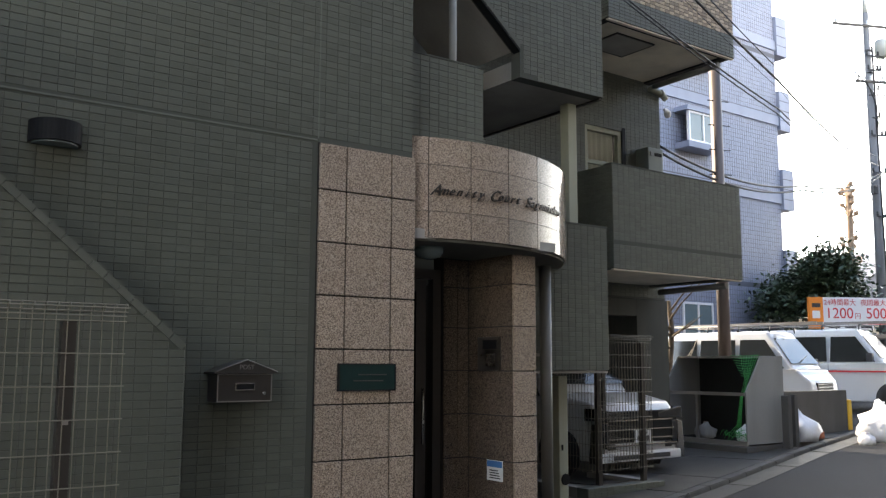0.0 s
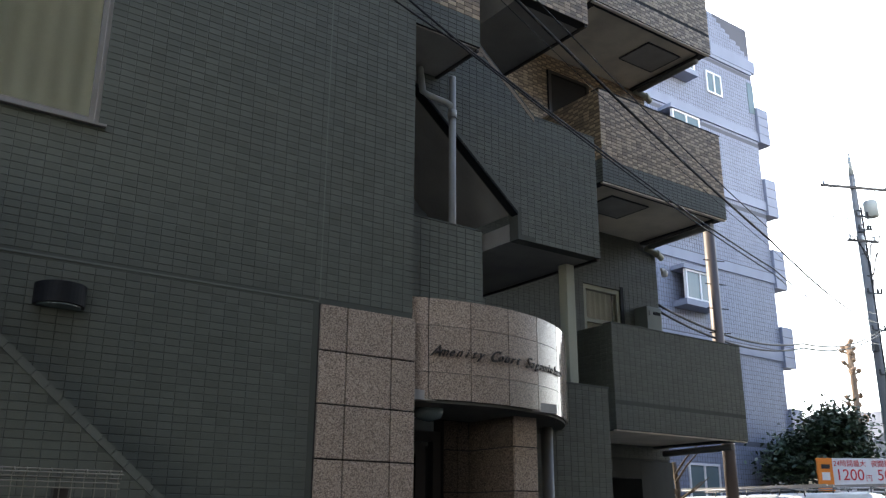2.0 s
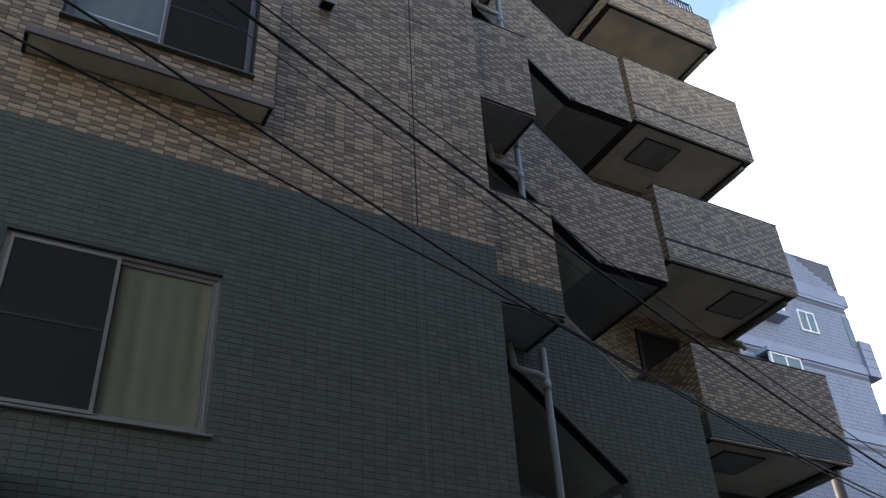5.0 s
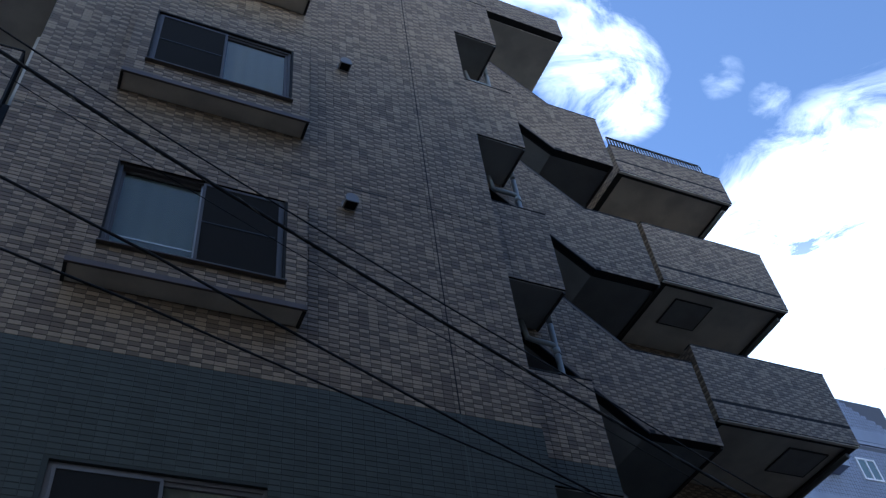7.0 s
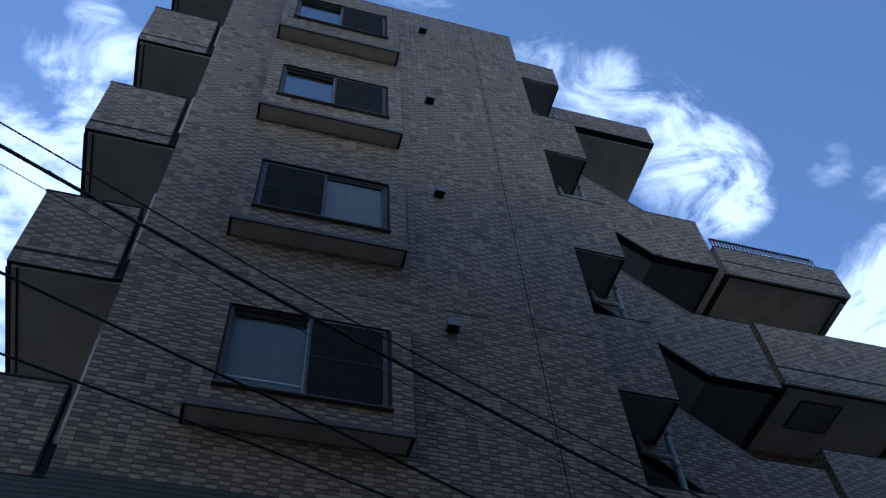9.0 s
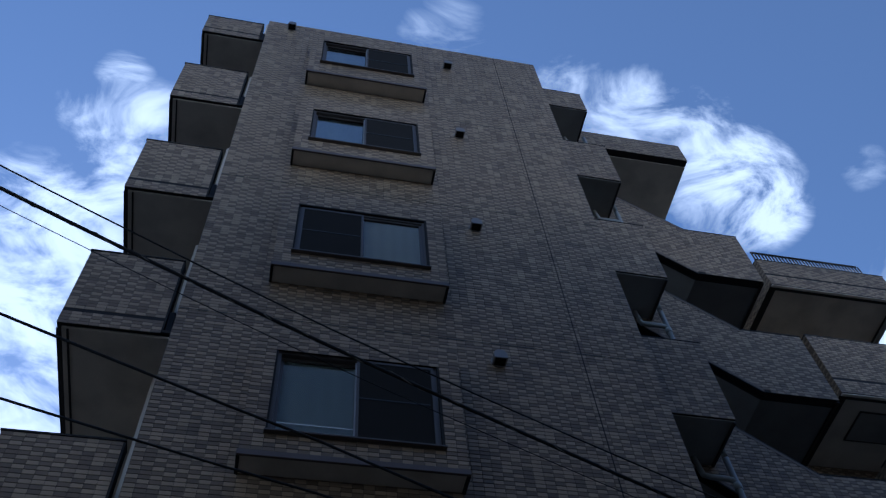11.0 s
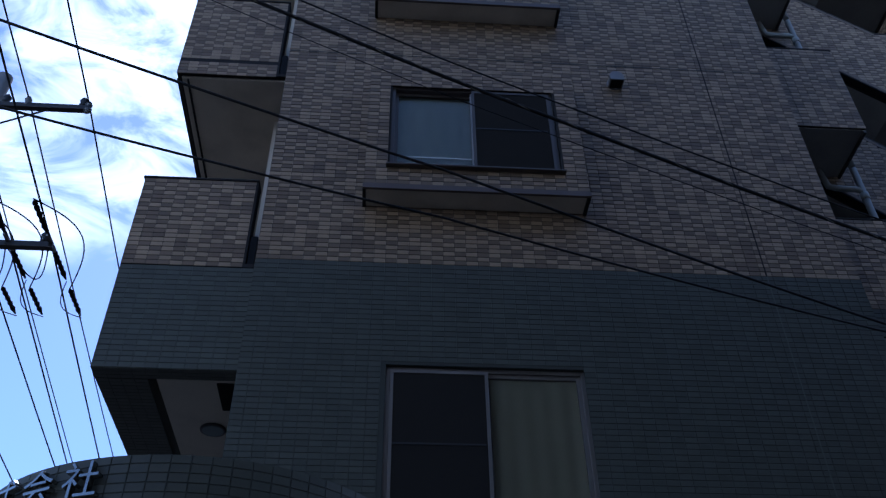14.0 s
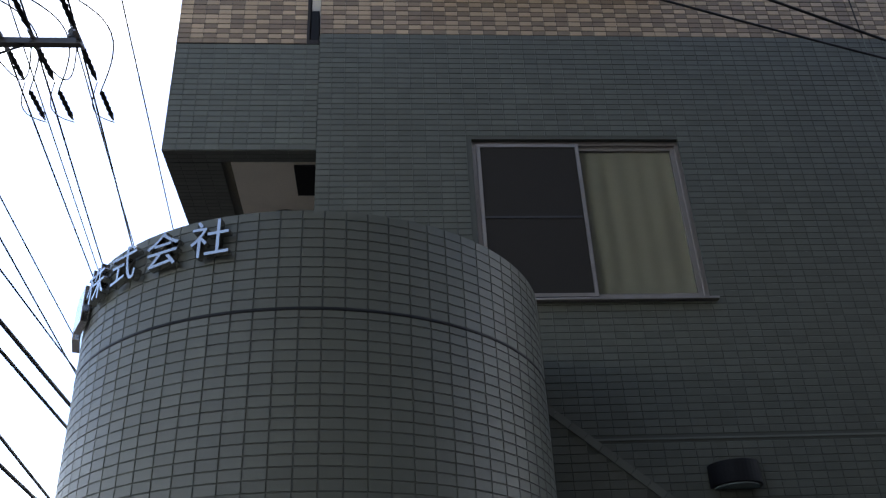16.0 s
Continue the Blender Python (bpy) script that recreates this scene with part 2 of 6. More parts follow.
PIPEGREY = material("weathered_pipe", (0.17, 0.17, 0.155), 0.5, var=0.15, scale=3, stain=0.25)
HEATER = material("green_grey_enamel", (0.15, 0.17, 0.145), 0.4, var=0.1, scale=3, stain=0.2)
SASHFRAME = material("dull_bronze_frame", (0.13, 0.11, 0.098), 0.42, 0.5, var=0.1, scale=5, grain=200, bump=0.05)
STEELPOLE = material("brown_steel", (0.16, 0.125, 0.11), 0.5, 0.3, var=0.12, scale=4, stain=0.15)
CONC = material("concrete", (0.21, 0.20, 0.185), 0.88, var=0.18, scale=2.2, grain=70, bump=0.5, stain=0.3)
KERB = material("kerb_concrete", (0.085, 0.082, 0.077), 0.9, spec=0.15, var=0.2, scale=3, grain=60, bump=0.5, stain=0.2)
ASPHALT = material("asphalt", (0.031, 0.031, 0.032), 0.85, spec=0.12, var=0.5, scale=1.1, grain=130, bump=0.9)
CURTAIN = material("cream_curtain", (0.86, 0.82, 0.68), 0.9, var=0.06, scale=3, grain=200, bump=0.2)
LACE = material("pale_lace", (0.62, 0.70, 0.69), 0.9, var=0.08, scale=2, grain=220, bump=0.2)
SCREEN = material("insect_screen", (0.032, 0.029, 0.026), 0.9, spec=0.1, var=0.1, scale=3, grain=400, bump=0.2)
WIRE = material("galvanised_wire", (0.19, 0.172, 0.135), 0.5, 0.0, var=0.15, scale=9)
CABLE = material("black_cable", (0.012, 0.012, 0.013), 0.6, var=0.1)
WHITE = material("white_car_paint", (0.62, 0.62, 0.62), 0.16, var=0.02, scale=2, grain=300, bump=0.0, spec=0.6)
RUBBER = material("tyre_rubber", (0.025, 0.025, 0.026), 0.8, var=0.2)
CHROME = material("chrome", (0.40, 0.385, 0.375), 0.16, 1.0, var=0.03, bump=0.0)
LAMPGLASS = material("lamp_lens", (0.35, 0.36, 0.38), 0.08, var=0.2, scale=30, bump=0.0)
TRIM = material("black_plastic", (0.03, 0.03, 0.032), 0.5, var=0.1)
PALETILE = material("pale_grey_tile", (0.25, 0.27, 0.345), 0.5, var=0.08, scale=1.0, grain=60, bump=0.1, island=0.06, stain=0.08)
PALEGROUT = material("pale_grout", (0.12, 0.12, 0.14), 0.9, var=0.1)
POLE = material("pole_concrete", (0.20, 0.20, 0.205), 0.85, var=0.12, scale=4, grain=80, bump=0.4, stain=0.15)
LEAF = material("dark_leaf", (0.032, 0.055, 0.028), 0.45, var=0.3, scale=5, island=0.4, bump=0.0)
BARK = material("bark", (0.13, 0.10, 0.075), 0.9, var=0.3, scale=9, grain=60, bump=0.8)
# lighter copy of the bark, orange sunlight put into its colour
SUNLITBARK = material("sunlit_bark", (0.30, 0.20, 0.13), 0.9, var=0.3, scale=9, grain=60, bump=0.8)
PLAQUE = material("green_plate", (0.008, 0.030, 0.028), 0.25, 0.2, var=0.15, scale=3, bump=0.03)
COURT = material("dark_concrete", (0.036, 0.034, 0.031), 0.5, spec=0.25, var=0.35, scale=1.6, grain=70, bump=0.5, stain=0.35)
GREENNET = material("green_net", (0.015, 0.30, 0.07), 0.7, var=0.2)
BAG = material("translucent_bag", (0.68, 0.68, 0.70), 0.35, var=0.12, scale=9, grain=40, bump=0.4)
LITTER = material("coloured_litter", (0.50, 0.18, 0.10), 0.6, var=0.3, scale=14)
ORANGE = material("orange_panel", (0.85, 0.24, 0.03), 0.45, var=0.05)
SIGNWHITE = material("sign_white", (0.78, 0.76, 0.76), 0.45, var=0.05)
RED = material("sign_red", (0.62, 0.03, 0.04), 0.45, var=0.04)
YELLOW = material("yellow_rubber", (0.62, 0.36, 0.03), 0.6, var=0.15, scale=8)
BLUE = material("sticker_blue", (0.03, 0.16, 0.42), 0.5, var=0.05)
PAPER = material("sticker_white", (0.68, 0.68, 0.66), 0.5, var=0.05)
HOUSEWALL = material("buff_render", (0.55, 0.44, 0.30), 0.85, var=0.1, scale=2)
ROOFTILE = material("grey_roof", (0.12, 0.12, 0.13), 0.6, var=0.15, scale=4)
# for the added wall out of view, dark to limit bounce
BLOCKERWALL = material("blocker_wall_render", (0.13, 0.125, 0.115), 0.85, var=0.15, scale=0.8, stain=0.25)
PLAINWALL = material("plain_grey_wall", (0.24, 0.235, 0.225), 0.85, var=0.12, scale=1.2, stain=0.2)
PANE = glass("window_glass", (0.94, 0.96, 0.94), 0.5)
SKYPANE = glass("coated_window_glass", (0.80, 0.86, 0.88), 6.0)
CARGLASS = glass("tinted_glass", (0.16, 0.18, 0.18))
STILE = material("pale_aluminium", (0.46, 0.44, 0.41), 0.4, 0.5, var=0.06, scale=5, grain=200, bump=0.04)
FROST = material("frosted_glass", (0.15, 0.20, 0.21), 0.16, var=0.12, scale=2.5, grain=160, bump=0.15)


# ---- helpers ----
def part(name, bm, mat, parent=None, label=""):
    """Links a bmesh as one mesh object under a thing or a part."""
    me = bpy.data.meshes.new(name)
    bm.normal_update()
    bm.to_mesh(me)
    bm.free()
    for one in (mat if isinstance(mat, (list, tuple)) else (mat,)):
        me.materials.append(one)
    ob = new(name, me)
    if parent is not None:
        ob.parent = parent
    if label:
        tagged(ob, label)
    return ob


def thing(name, label, category, group="", kind="", at=(0, 0, 0), turn=0):
    ob = new(name)
    ob.matrix_world = pose(*at, 0, 0, turn)
    return tagged(ob, label, category, group, kind)


def add_box(bm, x0, x1, y0, y1, z0, z1, bevel=0.0):
    ret = bmesh.ops.create_cube(bm, size=1, matrix=Matrix.LocRotScale(((x0 + x1) / 2, (y0 + y1) / 2, (z0 + z1) / 2), None, (x1 - x0, y1 - y0, z1 - z0)))
    if bevel:
        es = {e for v in ret["verts"] for e in v.link_edges}
        bmesh.ops.bevel(bm, geom=list(es), offset=bevel, segments=2, affect='EDGES', profile=0.6)
    return bm


def box(x0, x1, y0, y1, z0, z1, bevel=0.0):
    return add_box(bmesh.new(), x0, x1, y0, y1, z0, z1, bevel)


def prism(outline, axis, a, b, bevel=0.0):
    """A flat outline pushed along an axis from a to b. axis y: outline in x, z; axis x: in y, z; axis z: in x, y."""
    bm = bmesh.new()
    def at(p, d):
        return {"y": (p[0], d, p[1]), "x": (d, p[0], p[1]), "z": (p[0], p[1], d)}[axis]
    lo, hi = [bm.verts.new(at(p, a)) for p in outline], [bm.verts.new(at(p, b)) for p in outline]
    bm.faces.new(lo)
    bm.faces.new(hi)
    for i in range(len(outline)):
        j = (i + 1) % len(outline)
        bm.faces.new((lo[i], lo[j], hi[j], hi[i]))
    bmesh.ops.recalc_face_normals(bm, faces=bm.faces)
    if bevel:
        bmesh.ops.bevel(bm, geom=list(bm.edges), offset=bevel, segments=2, affect='EDGES', profile=0.6)
    return bm


def add_tube(bm, points, r, sides=8, taper=None, cap=True):
    """A round bar along points; taper: the radius at the last point."""
    pts = [Vector(p) for p in points]
    rings = []
    up = Vector((0.03, 0.05, 1))
    for i, p in enumerate(pts):
        d = (pts[min(i + 1, len(pts) - 1)] - pts[max(i - 1, 0)]).normalized()
        u = d.cross(up if abs(d.z) < 0.95 else Vector((1, 0.02, 0))).normalized()
        v = d.cross(u)
        rad = r if taper is None else r + (taper - r) * i / (len(pts) - 1)
        rings.append([bm.verts.new(p + rad * (math.cos(2 * math.pi * k / sides) * u + math.sin(2 * math.pi * k / sides) * v)) for k in range(sides)])
    for a, b in zip(rings, rings[1:]):
        for k in range(sides):
            f = bm.faces.new((a[k], a[(k + 1) % sides], b[(k + 1) % sides], b[k]))
            f.smooth = True
    if cap:
        bm.faces.new(rings[0][::-1])
        bm.faces.new(rings[-1])
    return bm


def tube(points, r, sides=8, taper=None):
    return add_tube(bmesh.new(), points, r, sides, taper)


def turned(profile, centre=(0, 0, 0), sides=20, axis="z"):
    """A turned body from (radius, height) pairs."""
    bm = bmesh.new()
    rings = []
    for r, h in profile:
        ring = []
        for k in range(sides):
            c, s = r * math.cos(2 * math.pi * k / sides), r * math.sin(2 * math.pi * k / sides)
            p = {"z": (c, s, h), "y": (c, h, s), "x": (h, c, s)}[axis]
            ring.append(bm.verts.new(Vector(p) + Vector(centre)))
        rings.append(ring)
    for a, b in zip(rings, rings[1:]):
        for k in range(sides):
            f = bm.faces.new((a[k], a[(k + 1) % sides], b[(k + 1) % sides], b[k]))
            f.smooth = True
    bm.faces.new(rings[0])
    bm.faces.new(rings[-1])
    bmesh.ops.recalc_face_normals(bm, faces=bm.faces)
    return bm


def lettering(name, text, size, m, mat, parent, depth=0.003, shear=0.0, label=""):
    cu = bpy.data.curves.new(name, 'FONT')
    cu.body, cu.size, cu.extrude, cu.shear = text, size, depth, shear
    cu.align_x, cu.align_y = 'CENTER', 'CENTER'
    tmp = bpy.data.objects.new(name, cu)
    scene.collection.objects.link(tmp)
    me = bpy.data.meshes.new_from_object(tmp.evaluated_get(bpy.context.evaluated_depsgraph_get()))
    bpy.data.objects.remove(tmp)
    me.materials.clear()
    me.materials.append(mat)
    ob = new(name, me)
    ob.parent = parent
    ob.matrix_basis = m
    if label:
        tagged(ob, label)
    return ob


# facing -y, reading along +x
FRONT = pose(0, 0, 0, 90, 0, 0)


# ---- tile fields: every tile is real, with its own edges, proud of the mortar ----
TILE_U, TILE_V, PROUD, GAP_U, GAP_V = 0.1, 0.05, 0.0036, 0.0017, 0.0042
tile_jobs = []                                  # built last in the file


def tiles(parent, origin, u, w, h, keep=None, tone=None, pick=None, kind="green", name="tile"):
    """Queues a stack-bonded field: origin, direction u along the wall, width, height. keep(x, z): whether a tile stands there;
    pick: a stretch (x0, x1, z0, z1) whose tiles are objects of their own."""
    tile_jobs.append((parent, Vector(origin), Vector(u).normalized(), w, h, keep, tone, pick, kind, name))


def checker(i, j):
    """Two tones laid as a loose chequer, in pairs."""
    r = math.sin(i * 12.9898 + j * 78.233) * 43758.5453
    r -= math.floor(r)
    base = (i + j) % 2
    return 1 - base if r < 0.14 else base

# ---- the block of flats ----
BND = 6.6                                       # green tile below, buff and brown above
XL, XR, ROOF = -1.5, 3.78, 18.76
STOREY = 2.86
WIN3 = [(7.53, 8.68), (10.43, 11.52), (13.38, 14.46), (16.40, 17.50)]      # upper windows, sill and head
BAY = [(7.29, 8.96), (10.17, 11.89), (13.05, 14.85), (15.98, 17.93)]       # their projecting surrounds
WX0, WX1 = -0.40, 1.175
W2 = (-0.364, 1.205, 4.24, 5.575)

block = thing("apartment_building", "five-storey flats, dark green tile below and buff chequered tile above", "building")

def wall_with_holes(name, x0, x1, z0, z1, y0, y1, holes, mat, parent):
    """A wall of upright strips and fillings round rectangular holes (x0, x1, z0, z1)."""
    bm = bmesh.new()
    xs = sorted({x0, x1, *(h[0] for h in holes), *(h[1] for h in holes)})
    zs = sorted({z0, z1, *(h[2] for h in holes), *(h[3] for h in holes)})
    grid = {(i, k, y): bm.verts.new((x, y, z)) for i, x in enumerate(xs) for k, z in enumerate(zs) for y in (y0, y1)}
    def solid(i, k):
        if not (0 <= i < len(xs) - 1 and 0 <= k < len(zs) - 1):
            return False
        cx, cz = (xs[i] + xs[i + 1]) / 2, (zs[k] + zs[k + 1]) / 2
        return not any(h[0] < cx < h[1] and h[2] < cz < h[3] for h in holes)
    for i in range(len(xs) - 1):
        for k in range(len(zs) - 1):
            if not solid(i, k):
                continue
            q = [(i, k), (i + 1, k), (i + 1, k + 1), (i, k + 1)]
            bm.faces.new([grid[(*c, y0)] for c in q])
            bm.faces.new([grid[(*c, y1)] for c in q[::-1]])
            for (a, b), near in (((0, 1), (i, k - 1)), ((1, 2), (i + 1, k)), ((2, 3), (i, k + 1)), ((3, 0), (i - 1, k))):
                if not solid(*near):
                    bm.faces.new([grid[(*q[b], y0)], grid[(*q[a], y0)], grid[(*q[a], y1)], grid[(*q[b], y1)]])
    bmesh.ops.recalc_face_normals(bm, faces=bm.faces)
    for v in [v for v in bm.verts if not v.link_faces]:
        bm.verts.remove(v)
    return part(name, bm, mat, parent)

holes = [W2] + [(WX0, WX1, a, b) for a, b in WIN3]
wall_main = wall_with_holes("front_wall_lower", XL, XR, -0.3, BND, 0, 0.25, [W2], GROUT, block)
wall_upper = wall_with_holes("front_wall_upper", XL, XR, BND, ROOF - 0.012, 0, 0.25, holes[1:], GROUT_B, block)
part("side_wall", box(XL, XL + 0.2, 0.26, 9, -0.3, ROOF - 0.02), GROUT_B, block)
part("side_wall", box(XR - 0.2, XR - 0.004, 0.254, 9, -0.3, ROOF - 0.02), STAIRPAINT, block)
part("rear_wall", box(XL, 10.9, 9, 9.2, -0.3, ROOF - 0.02), STAIRPAINT, block)
part("roof_slab", box(XL, XR, 0.02, 9.2, ROOF - 0.01, ROOF + 0.06), CONC, block)
# slabs and partition coloured near-black for unlit rooms
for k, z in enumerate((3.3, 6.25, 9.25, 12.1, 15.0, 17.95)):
    part("floor_slab", box(XL + 0.21, XR - 0.21, 0.26, 8.9, z, z + 0.2), INTERIOR_SHADE, block)
part("room_partition", box(XL + 0.21, XR - 0.21, 2.6, 2.7, -0.2, ROOF - 0.1), INTERIOR_SHADE, block)

def in_rect(x, z, r, pad=0.0):
    return r[0] - pad < x < r[1] + pad and r[2] - pad < z < r[3] + pad

GRAN = (2.93, 3.80, -1, 3.26)
tiles(wall_main, (XL, 0, 0), (1, 0, 0), XR - XL, BND, lambda x, z: not in_rect(x, z, W2, 0.01) and not in_rect(x, z, GRAN, 0.0) and abs(z - 3.275) > 0.02, pick=(1.9, 2.9, 1.0, 2.3))
tiles(wall_upper, (XL, 0, BND), (1, 0, 0), XR - XL, ROOF - BND, lambda x, z: not any(in_rect(x, z, (-0.62, 1.40, a, b)) for a, b in BAY), kind="buff", pick=(-0.62, 1.40, BND, 7.28))
part("string_joint", box(XL, 2.925, -0.0075, 0, 3.268, 3.281), SEALANT, wall_main, "pale string joint at first floor level")
part("expansion_joint", box(2.926, 2.938, -0.0055, -0.0005, 3.29, BND - 0.002), SEALANT, wall_main, "thin upright sealant joint")
part("expansion_joint", box(2.926, 2.938, -0.0055, -0.0005, BND, ROOF - 0.02), GROUT_B, wall_upper)
for z in (9.47, 12.47, 15.36):
    part("level_joint", box(XL + 0.01, XR - 0.01, -0.0052, -0.0005, z - 0.006, z + 0.006), GROUT, wall_upper)
tiles(wall_main, (XR, 0.002, 3.3), (0, 1, 0), 0.24, BND - 3.3)

# window surrounds that stand out from the wall, with a painted underside
def bay(z0, z1, w0, w1):
    b = thing("window_surround", "buff tiled window surround standing proud of the wall", "window surround", "window surrounds", at=(0, 0, 0))
    body = wall_with_holes("surround", -0.62, 1.40, z0 + 0.012, z1, -0.25, -0.002, [(WX0, WX1, w0, w1)], GROUT_B, b)
    und = box(-0.598, 1.378, -0.233, -0.002, z0 - 0.03, z0 + 0.01, 0.004)
    part("soffit", und, PAINT, b, "weathered painted underside with a drip edge")
    part("drip_edge", box(-0.628, 1.408, -0.262, -0.235, z0 - 0.05, z0 + 0.008), STEELPOLE, b)
    part("drip_edge", box(-0.628, -0.60, -0.234, -0.004, z0 - 0.05, z0 + 0.008), GROUT_B, b)
    part("drip_edge", box(1.38, 1.408, -0.234, -0.004, z0 - 0.05, z0 + 0.008), GROUT_B, b)
    tiles(body, (-0.62, -0.25, z0 + 0.012), (1, 0, 0), 2.02, z1 - z0 - 0.012, lambda x, z: not in_rect(x, z, (WX0, WX1, w0, w1), 0.0), kind="buff")
    return b

for (z0, z1), (w0, w1) in zip(BAY, WIN3):
    bay(z0, z1, w0, w1)


def folds(x0, x1, y, z0, z1, waves, depth):
    """A hanging cloth with soft upright folds."""
    bm = bmesh.new()
    n = waves * 6
    cols = []
    for i in range(n + 1):
        t = i / n
        dy = depth * math.sin(t * waves * 2 * math.pi) + 0.35 * depth * math.sin(t * waves * 4.7 + 1)
        cols.append((bm.verts.new((x0 + (x1 - x0) * t, y + dy, z0)), bm.verts.new((x0 + (x1 - x0) * t, y + dy * 0.6, z1))))
    for a, b in zip(cols, cols[1:]):
        bm.faces.new((a[0], b[0], b[1], a[1])).smooth = True
    bmesh.ops.solidify(bm, geom=list(bm.faces), thickness=0.003)
    return bm


def sliding_window(x0, x1, z0, z1, y, left, right, frame_mat, label):
    """A two-leaf sliding window; left and right: 'screen', 'curtain', 'frost' or 'sky' behind or in each leaf."""
    w = thing("sliding_window", label, "window", "sliding windows")
    f = 0.035
    for nm, b in (("frame_side", (x0, x0 + f, y, y + 0.09, z0, z1)), ("frame_side", (x1 - f, x1, y, y + 0.09, z0, z1)),
                  ("frame_head", (x0 + f, x1 - f, y, y + 0.09, z1 - f, z1)), ("frame_sill", (x0 + f, x1 - f, y, y + 0.09, z0, z0 + f))):
        part(nm, box(*b, 0.004), frame_mat, w)
    part("sill_drip", box(x0 - 0.03, x1 + 0.03, y - 0.085, y + 0.03, z0 - 0.022, z0 - 0.003, 0.004), frame_mat, w)
    xm = (x0 + x1) / 2
    for side, (a, b), yy, what in (("l", (x0 + f, xm + 0.025), y + 0.05, left), ("r", (xm - 0.025, x1 - f), y + 0.018, right)):
        leaf = part("sash", wall_ring(a, b, z0 + f, z1 - f, yy, yy + 0.028, 0.032), frame_mat, w)
        if side == "r":
            part("meeting_stile", box(a - 0.002, a + 0.032, yy - 0.004, yy - 0.0005, z0 + f + 0.002, z1 - f - 0.002), STILE, leaf, "pale meeting stile")
        pane = part("pane", box(a + 0.03, b - 0.03, yy + 0.011, yy + 0.016, z0 + f + 0.03, z1 - f - 0.03), SKYPANE if what == "sky" else PANE, leaf)
        pane.visible_shadow = False
        if what == "screen":
            sc = (a, xm + 0.012) if side == "l" else (xm - 0.012, b)
            part("insect_screen", box(sc[0] + 0.015, sc[1] - 0.015, y - 0.012, y - 0.010, z0 + f + 0.01, z1 - f - 0.01), SCREEN, w, "dark insect screen")
            part("screen_frame", wall_ring(sc[0], sc[1], z0 + f, z1 - f, y - 0.02, y - 0.004, 0.026), frame_mat, w)
            part("screen_bar", box(a + 0.02, b - 0.05, y - 0.018, y - 0.013, (z0 + z1) / 2 - 0.008, (z0 + z1) / 2 + 0.008), TRIM, w)
        elif what in ("curtain", "sky", "frost"):
            c = CURTAIN if what == "curtain" else LACE
            part("curtain", folds(a if side == "l" else xm + 0.03, b + 0.02, y + (0.088 if side == "l" else 0.05), z0 + f * 0.5, z1 - f * 0.5, 5, 0.006), c, w, "hanging curtain in soft folds")
        if what == "frost":
            for dz in (0.10, 0.19):
                part("rail_behind", box(a + 0.03, b - 0.03, yy + 0.018, yy + 0.024, z0 + f + dz, z0 + f + dz + 0.018), SIGNWHITE, w)
    part("latch", box(xm - 0.012, xm + 0.012, y + 0.008, y + 0.018, (z0 + z1) / 2 - 0.03, (z0 + z1) / 2 + 0.03, 0.003), TRIM, w)
    return w


def wall_ring(x0, x1, z0, z1, y0, y1, t):
    bm = bmesh.new()
    add_box(bm, x0, x0 + t, y0, y1, z0, z1)
    add_box(bm, x1 - t, x1, y0, y1, z0, z1)
    add_box(bm, x0 + t, x1 - t, y0, y1, z0, z0 + t)
    add_box(bm, x0 + t, x1 - t, y0, y1, z1 - t, z1)
    return bm


sliding_window(W2[0], W2[1], W2[2], W2[3], 0.035, "screen", "curtain", ALU, "wide aluminium sliding window with a cream curtain and dark screen")
for (z0, z1), l, r, lab in zip(WIN3, ("frost", "screen", "sky", "sky"), ("screen", "curtain", "screen", "screen"),
                               ("grey aluminium sliding window with a frosted leaf and dark screen", "grey aluminium sliding window with a cream curtain and dark screen",
                                "grey aluminium sliding window reflecting the sky, with dark screen", "grey aluminium sliding window reflecting the sky, with dark screen")):
    sliding_window(WX0, WX1, z0, z1, -0.22, l, r, SASHFRAME, lab)


def vent_hood(x, z):
    v = thing("vent_hood", "small metal vent hood on the tiled wall", "vent", "vent hoods", at=(x, 0, z))
    part("flange", turned([(0.075, -0.012), (0.085, -0.016), (0.085, -0.004)], axis="y"), ALU, v)
    bm = prism([(0.075 * math.cos(a), 0.075 * math.sin(a)) for a in [math.pi * k / 8 for k in range(9)]] + [(-0.075, -0.06), (0.075, -0.06)], "y", -0.13, -0.012, 0.004)
    part("hood", bm, ALU, v)
    part("grille", box(-0.06, 0.06, -0.12, -0.02, -0.066, -0.0605), BLACK, v)

for z in (9.15, 11.93, 14.79, 17.78):
    vent_hood(1.93, z)
vent_hood(-1.05, 18.5)

